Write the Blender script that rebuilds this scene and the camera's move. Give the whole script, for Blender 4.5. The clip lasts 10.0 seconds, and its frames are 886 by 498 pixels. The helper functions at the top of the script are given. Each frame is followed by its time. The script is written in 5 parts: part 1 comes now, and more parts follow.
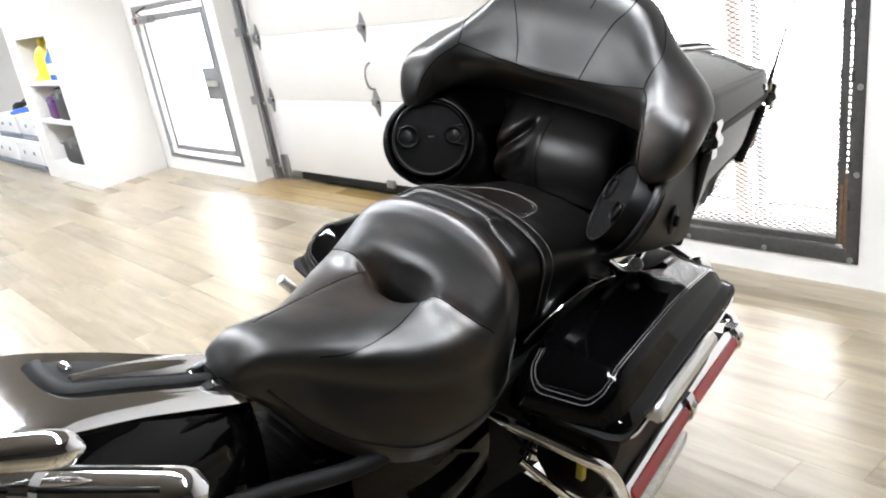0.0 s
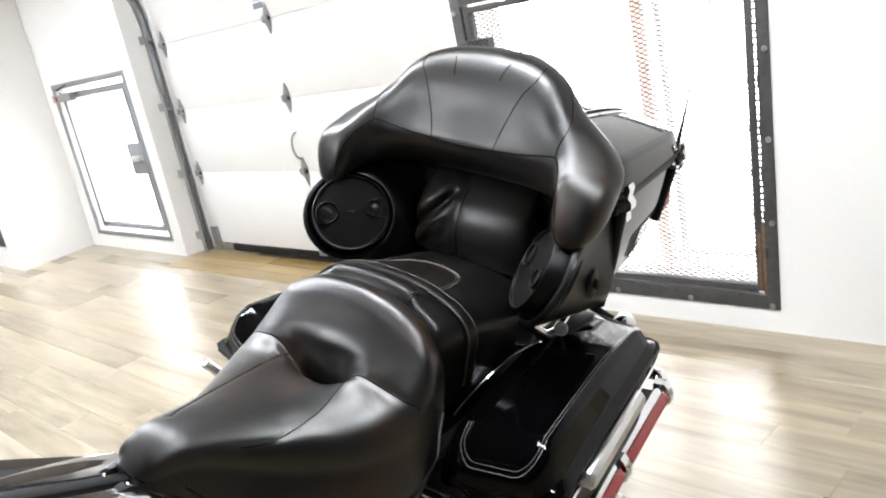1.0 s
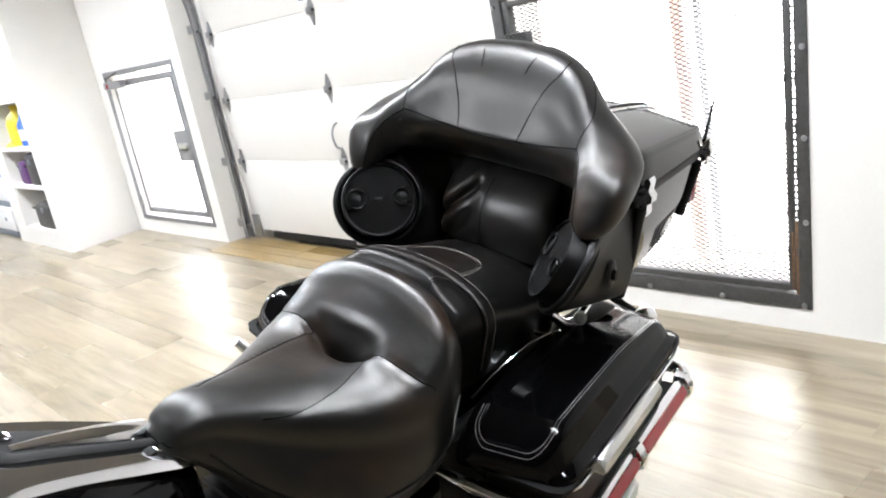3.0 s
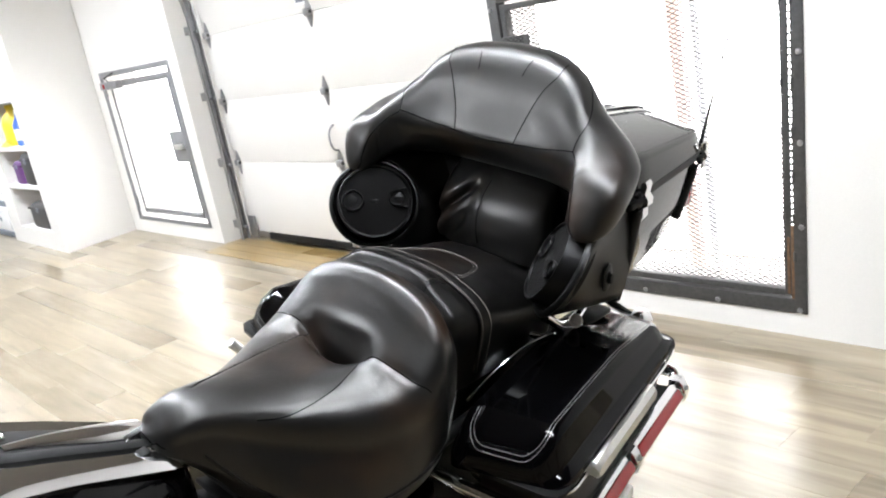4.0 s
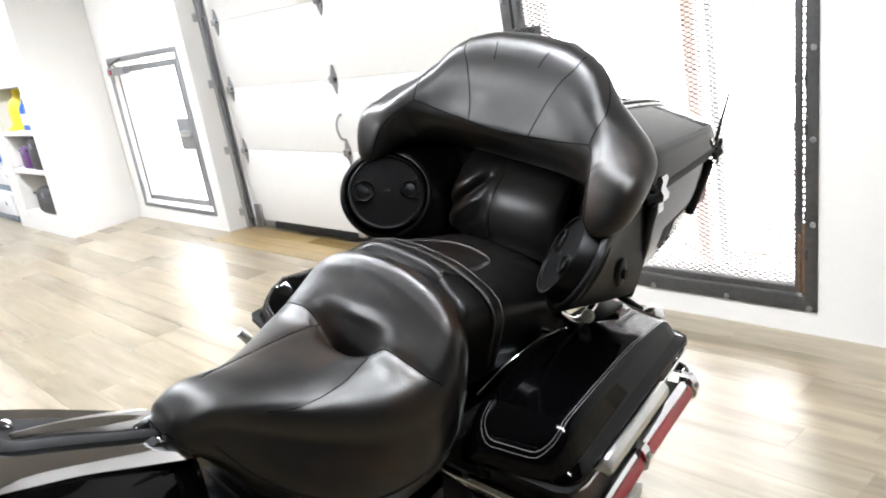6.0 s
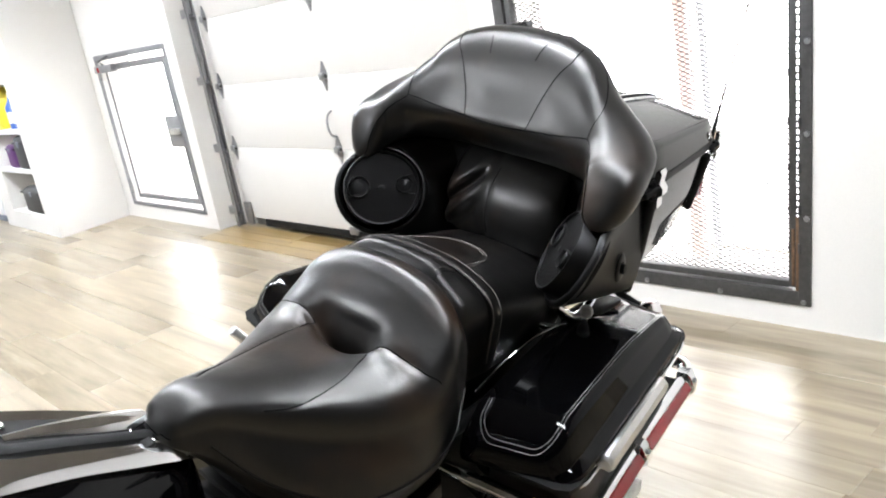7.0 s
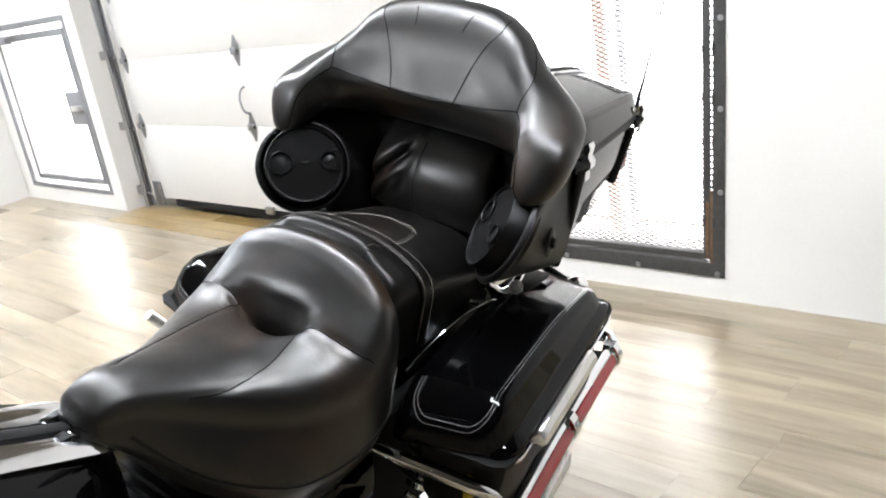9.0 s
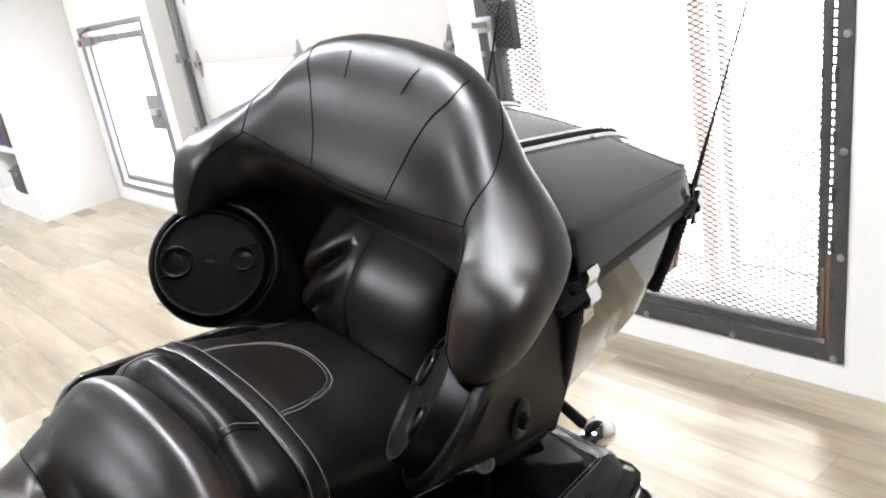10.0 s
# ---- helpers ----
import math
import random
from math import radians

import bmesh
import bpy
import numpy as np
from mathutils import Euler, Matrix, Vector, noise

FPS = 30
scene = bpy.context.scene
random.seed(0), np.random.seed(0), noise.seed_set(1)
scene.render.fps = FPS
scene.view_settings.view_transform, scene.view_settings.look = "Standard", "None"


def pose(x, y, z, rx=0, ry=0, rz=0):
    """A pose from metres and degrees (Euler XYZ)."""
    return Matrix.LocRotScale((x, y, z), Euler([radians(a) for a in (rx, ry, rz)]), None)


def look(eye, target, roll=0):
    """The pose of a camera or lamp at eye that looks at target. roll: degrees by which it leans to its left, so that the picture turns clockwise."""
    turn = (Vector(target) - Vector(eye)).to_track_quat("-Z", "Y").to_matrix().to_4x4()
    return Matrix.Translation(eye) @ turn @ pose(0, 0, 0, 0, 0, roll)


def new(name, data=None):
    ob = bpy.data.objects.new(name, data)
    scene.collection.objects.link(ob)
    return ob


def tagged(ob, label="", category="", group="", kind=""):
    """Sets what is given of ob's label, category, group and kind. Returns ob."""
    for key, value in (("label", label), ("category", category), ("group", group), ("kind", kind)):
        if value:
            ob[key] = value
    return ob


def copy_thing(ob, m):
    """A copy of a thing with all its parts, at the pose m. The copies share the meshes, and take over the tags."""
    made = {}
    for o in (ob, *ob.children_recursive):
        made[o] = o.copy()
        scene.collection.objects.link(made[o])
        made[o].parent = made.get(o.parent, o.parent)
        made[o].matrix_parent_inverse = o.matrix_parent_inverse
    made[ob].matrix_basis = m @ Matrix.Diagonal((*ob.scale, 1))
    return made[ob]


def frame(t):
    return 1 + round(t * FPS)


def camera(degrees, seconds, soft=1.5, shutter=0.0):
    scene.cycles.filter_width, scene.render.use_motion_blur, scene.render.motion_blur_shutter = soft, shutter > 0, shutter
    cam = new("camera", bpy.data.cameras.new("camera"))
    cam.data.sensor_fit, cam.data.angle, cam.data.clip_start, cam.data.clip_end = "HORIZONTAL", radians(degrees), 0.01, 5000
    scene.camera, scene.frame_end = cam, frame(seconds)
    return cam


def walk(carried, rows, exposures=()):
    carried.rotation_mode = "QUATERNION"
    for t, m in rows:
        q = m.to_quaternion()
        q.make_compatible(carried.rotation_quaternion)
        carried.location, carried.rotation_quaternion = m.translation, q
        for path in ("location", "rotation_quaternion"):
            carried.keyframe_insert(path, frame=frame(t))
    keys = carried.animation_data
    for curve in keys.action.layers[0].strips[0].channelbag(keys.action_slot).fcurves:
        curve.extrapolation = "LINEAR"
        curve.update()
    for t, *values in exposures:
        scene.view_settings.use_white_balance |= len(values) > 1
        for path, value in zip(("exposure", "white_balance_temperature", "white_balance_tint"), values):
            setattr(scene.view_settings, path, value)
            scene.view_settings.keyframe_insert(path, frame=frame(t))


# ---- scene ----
cam = camera(55.7, 10.0, soft=2.0)
PATH = [
    (0, (3.125, 2.473, 1.37), (1.621, 3.622, 0.725), -10.3),
    (0.5, (3.119, 2.513, 1.375), (1.706, 3.783, 0.748), -10.1),
    (1, (3.14, 2.511, 1.388), (1.718, 3.809, 0.848), -11.9),
    (1.5, (3.161, 2.512, 1.385), (1.713, 3.78, 0.843), -10.8),
    (2, (3.169, 2.514, 1.374), (1.724, 3.774, 0.802), -10.9),
    (2.5, (3.184, 2.512, 1.375), (1.713, 3.749, 0.82), -11.4),
    (3, (3.199, 2.504, 1.38), (1.71, 3.728, 0.846), -11.2),
    (4.5, (3.194, 2.505, 1.377), (1.712, 3.739, 0.848), -10.6),
    (5, (3.187, 2.503, 1.379), (1.696, 3.728, 0.853), -10.3),
    (5.5, (3.18, 2.503, 1.379), (1.69, 3.721, 0.838), -10.0),
    (7, (3.15, 2.503, 1.373), (1.681, 3.74, 0.815), -10.1),
    (7.5, (3.133, 2.503, 1.37), (1.698, 3.777, 0.807), -10.4),
    (8, (3.125, 2.483, 1.368), (1.725, 3.799, 0.811), -10.3),
    (8.5, (3.13, 2.436, 1.385), (1.771, 3.806, 0.86), -10.5),
    (9, (3.108, 2.506, 1.364), (1.787, 3.865, 0.725), -9.3),
    (9.3, (3.102, 2.716, 1.351), (1.782, 4.096, 0.756), -9.5),
    (9.5, (3.077, 2.842, 1.36), (1.734, 4.178, 0.717), -7.4),
    (9.6, (3.067, 2.892, 1.372), (1.688, 4.208, 0.765), -6.3),
    (9.8, (3.003, 2.999, 1.383), (1.499, 4.171, 0.777), -10.9),
    (10, (2.908, 3.122, 1.371), (1.385, 4.26, 0.75), -10.2),
]
walk(cam, [(t, look(eye, target, roll)) for t, eye, target, roll in PATH])

# ---- world and light ----
world = bpy.data.worlds.new("world")
scene.world = world
world.use_nodes = True
wn = world.node_tree.nodes
sky = wn.new("ShaderNodeTexSky")
sky.sky_type, sky.sun_disc = "NISHITA", False
sky.sun_elevation, sky.sun_rotation = radians(40), radians(20)
world.node_tree.links.new(sky.outputs[0], wn["Background"].inputs[0])
wn["Background"].inputs[1].default_value = 0.15
# unseen lamps: round ones added for the walls, strips for highlights on the bike
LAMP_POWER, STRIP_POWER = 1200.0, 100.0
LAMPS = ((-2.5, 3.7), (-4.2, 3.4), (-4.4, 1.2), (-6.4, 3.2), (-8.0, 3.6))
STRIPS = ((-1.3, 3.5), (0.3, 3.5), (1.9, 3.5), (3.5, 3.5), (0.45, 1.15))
OUTSIDE, OUTSIDE_DOOR = 14.0, 5.5


# ---- materials ----
def surface(name, color, rough=0.5, metal=0.0, var=0.12, scale=6.0, fine=90.0, bump=0.05, coat=0.0, spec=0.5, random_tint=0.0, bump_dist=0.002):
    m = bpy.data.materials.new(name)
    m.use_nodes = True
    nt = m.node_tree
    b = nt.nodes["Principled BSDF"]
    tc = nt.nodes.new("ShaderNodeTexCoord")
    big = nt.nodes.new("ShaderNodeTexNoise")
    big.inputs["Scale"].default_value, big.inputs["Detail"].default_value = scale, 4
    small = nt.nodes.new("ShaderNodeTexNoise")
    small.inputs["Scale"].default_value, small.inputs["Detail"].default_value = fine, 3
    nt.links.new(tc.outputs["Object"], big.inputs["Vector"])
    nt.links.new(tc.outputs["Object"], small.inputs["Vector"])
    add = nt.nodes.new("ShaderNodeMath")
    add.operation = "ADD"
    nt.links.new(big.outputs[0], add.inputs[0])
    nt.links.new(small.outputs[0], add.inputs[1])
    mr = nt.nodes.new("ShaderNodeMapRange")
    mr.inputs[1].default_value, mr.inputs[2].default_value = 0.6, 1.4
    mr.inputs[3].default_value, mr.inputs[4].default_value = 1 - var, 1 + var
    nt.links.new(add.outputs[0], mr.inputs[0])
    mul = nt.nodes.new("ShaderNodeVectorMath")
    mul.operation = "SCALE"
    mul.inputs[0].default_value = color
    nt.links.new(mr.outputs[0], mul.inputs[3])
    last = mul.outputs[0]
    if random_tint:
        oi = nt.nodes.new("ShaderNodeObjectInfo")
        r2 = nt.nodes.new("ShaderNodeMapRange")
        r2.inputs[3].default_value, r2.inputs[4].default_value = 1 - random_tint, 1 + random_tint
        nt.links.new(oi.outputs["Random"], r2.inputs[0])
        m2 = nt.nodes.new("ShaderNodeVectorMath")
        m2.operation = "SCALE"
        nt.links.new(last, m2.inputs[0])
        nt.links.new(r2.outputs[0], m2.inputs[3])
        last = m2.outputs[0]
    nt.links.new(last, b.inputs["Base Color"])
    rr = nt.nodes.new("ShaderNodeMapRange")
    rr.inputs[3].default_value, rr.inputs[4].default_value = rough * (1 - var), min(1, rough * (1 + var))
    nt.links.new(big.outputs[0], rr.inputs[0])
    nt.links.new(rr.outputs[0], b.inputs["Roughness"])
    b.inputs["Metallic"].default_value = metal
    b.inputs["Coat Weight"].default_value = coat
    b.inputs["Coat Roughness"].default_value = 0.04
    b.inputs["Specular IOR Level"].default_value = spec
    if bump:
        bp = nt.nodes.new("ShaderNodeBump")
        bp.inputs["Strength"].default_value, bp.inputs["Distance"].default_value = bump, bump_dist
        nt.links.new(small.outputs[0], bp.inputs["Height"])
        nt.links.new(bp.outputs[0], b.inputs["Normal"])
    return m


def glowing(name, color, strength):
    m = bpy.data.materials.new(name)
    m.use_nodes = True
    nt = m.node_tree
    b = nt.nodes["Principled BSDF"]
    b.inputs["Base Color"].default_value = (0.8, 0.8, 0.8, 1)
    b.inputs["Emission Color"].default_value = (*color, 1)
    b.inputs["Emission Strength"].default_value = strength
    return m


def leather_material(name, rough=0.35, wear=0.8, tone=0.25, wear_reflect=1.0):
    """Black vinyl leather: fine pebble grain, soft wrinkles, uneven sheen, brown patches of wear and painted warm
    reflection.
    """
    m = bpy.data.materials.new(name)
    m.use_nodes = True
    nt = m.node_tree
    b = nt.nodes["Principled BSDF"]
    tc = nt.nodes.new("ShaderNodeTexCoord")
    grain = nt.nodes.new("ShaderNodeTexVoronoi")
    grain.inputs["Scale"].default_value = 230
    soft = nt.nodes.new("ShaderNodeTexNoise")
    soft.inputs["Scale"].default_value, soft.inputs["Detail"].default_value = 14, 5
    big = nt.nodes.new("ShaderNodeTexNoise")
    big.inputs["Scale"].default_value, big.inputs["Detail"].default_value = 5, 3
    for n in (grain, soft, big):
        nt.links.new(tc.outputs["Object"], n.inputs["Vector"])
    ramp = nt.nodes.new("ShaderNodeValToRGB")
    ramp.color_ramp.elements[0].position, ramp.color_ramp.elements[0].color = 0.53, (0.0085 * tone, 0.0079 * tone, 0.0074 * tone, 1)
    # brown for wear and for the floor's warm reflection, painted in
    ramp.color_ramp.elements[1].position, ramp.color_ramp.elements[1].color = 0.80, (0.15 * tone * wear_reflect, 0.082 * tone * wear_reflect, 0.046 * tone * wear_reflect, 1)
    nt.links.new(big.outputs[0], ramp.inputs[0])
    nt.links.new(ramp.outputs[0], b.inputs["Base Color"])
    rr = nt.nodes.new("ShaderNodeMapRange")
    rr.inputs[1].default_value, rr.inputs[2].default_value = 0.3, 0.7
    rr.inputs[3].default_value, rr.inputs[4].default_value = rough * (1 - 0.2 * wear), rough * (1 + 0.3 * wear)
    nt.links.new(soft.outputs[0], rr.inputs[0])
    nt.links.new(rr.outputs[0], b.inputs["Roughness"])
    b.inputs["Specular IOR Level"].default_value = 0.6
    b.inputs["Specular Tint"].default_value = (1.0, 0.98, 0.95, 1)
    b1 = nt.nodes.new("ShaderNodeBump")
    b1.inputs["Strength"].default_value, b1.inputs["Distance"].default_value = 0.12, 0.0005
    nt.links.new(grain.outputs["Distance"], b1.inputs["Height"])
    b2 = nt.nodes.new("ShaderNodeBump")
    b2.inputs["Strength"].default_value, b2.inputs["Distance"].default_value = 0.24, 0.0035
    nt.links.new(soft.outputs[0], b2.inputs["Height"])
    nt.links.new(b1.outputs[0], b2.inputs["Normal"])
    fold = nt.nodes.new("ShaderNodeTexNoise")
    fold.inputs["Scale"].default_value, fold.inputs["Detail"].default_value, fold.inputs["Distortion"].default_value = 46, 6, 1.2
    nt.links.new(tc.outputs["Object"], fold.inputs["Vector"])
    b3 = nt.nodes.new("ShaderNodeBump")
    b3.inputs["Strength"].default_value, b3.inputs["Distance"].default_value = 0.22, 0.0013
    nt.links.new(fold.outputs[0], b3.inputs["Height"])
    nt.links.new(b2.outputs[0], b3.inputs["Normal"])
    nt.links.new(b3.outputs[0], b.inputs["Normal"])
    return m


def plank_material(name, island, tint=1.0, dark=None, light=None):
    """Pale washed oak vinyl with long grain, each board a little different."""
    m = bpy.data.materials.new(name)
    m.use_nodes = True
    nt = m.node_tree
    b = nt.nodes["Principled BSDF"]
    tc = nt.nodes.new("ShaderNodeTexCoord")
    ge = nt.nodes.new("ShaderNodeNewGeometry")
    oi = nt.nodes.new("ShaderNodeObjectInfo")
    rnd = ge.outputs["Random Per Island"] if island else oi.outputs["Random"]
    off = nt.nodes.new("ShaderNodeVectorMath")
    off.operation = "MULTIPLY_ADD"
    comb = nt.nodes.new("ShaderNodeCombineXYZ")
    for i in range(3):
        nt.links.new(rnd, comb.inputs[i])
    nt.links.new(comb.outputs[0], off.inputs[0])
    off.inputs[1].default_value = (37, 53, 11)
    nt.links.new(tc.outputs["Object"], off.inputs[2])
    sc = nt.nodes.new("ShaderNodeVectorMath")
    sc.operation = "MULTIPLY"
    sc.inputs[1].default_value = (0.8, 7.0, 1.0)
    nt.links.new(off.outputs[0], sc.inputs[0])
    n1 = nt.nodes.new("ShaderNodeTexNoise")
    n1.inputs["Scale"].default_value, n1.inputs["Detail"].default_value, n1.inputs["Distortion"].default_value = 1.7, 4, 0.8
    nt.links.new(sc.outputs[0], n1.inputs["Vector"])
    n2 = nt.nodes.new("ShaderNodeTexNoise")
    n2.inputs["Scale"].default_value, n2.inputs["Detail"].default_value = 7, 1
    nt.links.new(sc.outputs[0], n2.inputs["Vector"])
    ramp = nt.nodes.new("ShaderNodeValToRGB")
    e = ramp.color_ramp.elements
    e[0].position, e[0].color = 0.25, dark or PLANK_DARK
    e[1].position, e[1].color = 0.75, light or PLANK_LIGHT
    mx = nt.nodes.new("ShaderNodeMath")
    mx.operation = "MULTIPLY_ADD"
    nt.links.new(n2.outputs[0], mx.inputs[0])
    mx.inputs[1].default_value = 0.20
    nt.links.new(n1.outputs[0], mx.inputs[2])
    sub = nt.nodes.new("ShaderNodeMath")
    sub.operation = "SUBTRACT"
    nt.links.new(mx.outputs[0], sub.inputs[0])
    sub.inputs[1].default_value = 0.10
    nt.links.new(sub.outputs[0], ramp.inputs[0])
    mr = nt.nodes.new("ShaderNodeMapRange")
    mr.inputs[3].default_value, mr.inputs[4].default_value = 0.94 * tint, 1.06 * tint
    nt.links.new(rnd, mr.inputs[0])
    mul = nt.nodes.new("ShaderNodeVectorMath")
    mul.operation = "SCALE"
    nt.links.new(ramp.outputs[0], mul.inputs[0])
    nt.links.new(mr.outputs[0], mul.inputs[3])
    nt.links.new(mul.outputs[0], b.inputs["Base Color"])
    rr = nt.nodes.new("ShaderNodeMapRange")
    rr.inputs[3].default_value, rr.inputs[4].default_value = 0.25, 0.33
    nt.links.new(rnd, rr.inputs[0])
    nt.links.new(rr.outputs[0], b.inputs["Roughness"])
    b.inputs["Specular IOR Level"].default_value = 1.0
    b.inputs["Coat Weight"].default_value, b.inputs["Coat Roughness"].default_value = 0.5, 0.30
    return m


PLANK_DARK, PLANK_LIGHT = (0.160, 0.121, 0.068, 1), (0.388, 0.324, 0.222, 1)
M_LEATHER = leather_material("black_leather")
M_LEATHER_DULL = leather_material("black_leather_dull", 0.36, 0.5, 0.25, 0.25)
M_LEATHER_DULL.node_tree.nodes["Principled BSDF"].inputs["Specular IOR Level"].default_value = 0.30
M_PAINT = surface("gloss_black_paint", (0.001, 0.001, 0.0012), 0.3, var=0.05, bump=0, coat=0.42, spec=0.0)
M_CASE = surface("clear_coated_black_paint", (0.001, 0.001, 0.0012), 0.3, var=0.05, bump=0, coat=1.0, spec=0.02)
M_SATIN = surface("satin_black_plastic", (0.0012, 0.0011, 0.001), 0.42, var=0.15, fine=400, bump=0.2, bump_dist=0.0006, spec=0.22)
M_BLACK = surface("black_rubber", (0.0025, 0.0025, 0.0025), 0.6, var=0.15, bump=0.1, spec=0.2)
M_CHROME = surface("chrome", (0.86, 0.86, 0.87), 0.06, 1.0, var=0.03, bump=0)
M_STEEL = surface("galvanised_steel", (0.36, 0.36, 0.365), 0.38, 0.9, var=0.2, fine=60, bump=0.1)
M_DARKSTEEL = surface("dark_painted_steel", (0.055, 0.054, 0.052), 0.5, 0.2, var=0.3, scale=9, fine=70, bump=0.25)
M_RUST = surface("rusty_steel", (0.13, 0.075, 0.04), 0.7, 0.1, var=0.45, scale=12, fine=60, bump=0.3)
M_GREYSTEEL = surface("grey_painted_steel", (0.22, 0.22, 0.225), 0.5, 0.2, var=0.2, scale=9, bump=0.1)
M_WALL = surface("white_wall_paint", (0.72, 0.70, 0.665), 0.75, var=0.03, scale=2.0, fine=160, bump=0.12)
M_FARWALL = surface("unseen_wall_dark", (0.09, 0.085, 0.08), 0.8, var=0.05, scale=1.5, fine=60, bump=0.1)
M_CEIL = surface("darkened_ceiling_paint", (0.15, 0.138, 0.124), 0.9, var=0.03, scale=1.5, fine=60, bump=0.1)
M_GARAGE = surface("white_garage_steel", (0.60, 0.58, 0.545), 0.5, var=0.025, scale=3, fine=220, bump=0.12)
M_WHITE = surface("white_shelf_board", (0.78, 0.77, 0.75), 0.5, var=0.03)
M_SILVER = surface("silver_pinstripe", (0.22, 0.215, 0.21), 0.7, 0.0, var=0.05, bump=0, spec=0.08)
M_THREAD = surface("grey_stitching", (0.11, 0.10, 0.09), 0.8, var=0.5, fine=300, bump=0.3, spec=0.2)
M_SEAM = surface("seam_black", (0.001, 0.001, 0.001), 0.8, spec=0.1, var=0.1, bump=0)
M_RED = surface("red_reflector", (0.30, 0.017, 0.022), 0.18, var=0.12, fine=260, bump=0.2, coat=0.5)
M_DARKGREY = surface("dark_grey_plastic", (0.035, 0.036, 0.038), 0.5, var=0.15)
M_TREAD = surface("pale_tread_metal", (0.72, 0.71, 0.69), 0.35, 0.8, var=0.25, scale=60, fine=200, bump=0.6)
M_YELLOW = surface("yellow_plastic", (0.78, 0.62, 0.05), 0.4, var=0.1)
M_BLUE = surface("blue_plastic", (0.05, 0.14, 0.5), 0.35, var=0.1)
M_PURPLE = surface("purple_card", (0.10, 0.03, 0.14), 0.5, var=0.15)
M_GREYCARD = surface("grey_plastic", (0.16, 0.18, 0.21), 0.5, var=0.15)
M_BOX = surface("white_storage_plastic", (0.74, 0.74, 0.74), 0.45, var=0.06)
M_GRILLE = surface("speaker_cloth", (0.0022, 0.002, 0.0019), 0.5, var=0.3, fine=700, bump=0.7, spec=0.07)
M_ALU = surface("brushed_aluminium", (0.72, 0.72, 0.71), 0.38, 1.0, var=0.1, fine=300, bump=0.1)
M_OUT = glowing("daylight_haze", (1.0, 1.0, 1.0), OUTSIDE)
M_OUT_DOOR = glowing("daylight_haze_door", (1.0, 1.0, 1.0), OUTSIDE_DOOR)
# emission stands in for sunlight on the things outside
M_BRICK = glowing("brick_sun_glow", (1.0, 0.58, 0.40), 1.15)
M_PIPE = glowing("grey_pipe_glow", (0.9, 0.93, 1.0), 1.0)
M_OUTGROUND = glowing("concrete_sun_glow", (0.95, 0.97, 1.0), 1.6)
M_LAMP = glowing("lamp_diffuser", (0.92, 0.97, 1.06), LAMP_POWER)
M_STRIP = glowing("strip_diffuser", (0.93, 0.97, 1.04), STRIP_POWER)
M_PLANK, M_PLANK_FAR = plank_material("oak_plank", False), plank_material("oak_plank_far", True)
M_GOLDPLANK = plank_material("gold_plank", False, 0.95, (0.17, 0.10, 0.026, 1), (0.36, 0.25, 0.085, 1))
M_GAP = surface("floor_gap", (0.3, 0.24, 0.16), 0.8)
M_GLASS = bpy.data.materials.new("window_glass")
M_GLASS.use_nodes = True
_g = M_GLASS.node_tree.nodes["Principled BSDF"]
_g.inputs["Transmission Weight"].default_value, _g.inputs["Roughness"].default_value, _g.inputs["IOR"].default_value = 1.0, 0.0, 1.45


# ---- building helpers ----
def mesh_of(name, verts, faces, smooth=True, angle=40):
    me = bpy.data.meshes.new(name)
    me.from_pydata([tuple(map(float, v)) for v in verts], [], faces)
    bm = bmesh.new()
    bm.from_mesh(me)
    bmesh.ops.recalc_face_normals(bm, faces=bm.faces)
    bm.to_mesh(me)
    bm.free()
    if smooth:
        for p in me.polygons:
            p.use_smooth = True
        me.set_sharp_from_angle(angle=radians(angle))
    return me


def put(name, me, mat, parent=None, label="", m=None):
    ob = new(name, me)
    if mat:
        me.materials.append(mat)
    if parent:
        ob.parent = parent
    if m is not None:
        ob.matrix_basis = m
    return tagged(ob, label) if label else ob


def empty(name, m, label, category, group="", kind="", parent=None):
    ob = new(name)
    ob.empty_display_size = 0.1
    ob.matrix_basis = m
    return tagged(ob, label, category, group, kind)


def rbox(name, lo, hi, mat, parent=None, label="", bevel=0.004, seg=2, m=None):
    bm = bmesh.new()
    bmesh.ops.create_cube(bm, size=1)
    lo, hi = Vector(lo), Vector(hi)
    for v in bm.verts:
        v.co = Vector([lo[i] + (v.co[i] + 0.5) * (hi[i] - lo[i]) for i in range(3)])
    if bevel:
        bmesh.ops.bevel(bm, geom=bm.edges[:], offset=bevel, segments=seg, affect="EDGES", profile=0.5)
    me = bpy.data.meshes.new(name)
    bm.to_mesh(me)
    bm.free()
    for p in me.polygons:
        p.use_smooth = True
    me.set_sharp_from_angle(angle=radians(35))
    return put(name, me, mat, parent, label, m)


def loft(name, rings, mat, parent=None, label="", caps=True, closed=True, m=None, angle=40):
    n = len(rings[0])
    verts = [v for r in rings for v in r]
    faces = []
    for i in range(len(rings) - 1):
        for j in range(n if closed else n - 1):
            k = (j + 1) % n
            faces.append((i * n + j, i * n + k, (i + 1) * n + k, (i + 1) * n + j))
    if caps:
        faces += [tuple(range(n)), tuple(range((len(rings) - 1) * n, len(rings) * n))]
    return put(name, mesh_of(name, verts, faces, angle=angle), mat, parent, label, m)


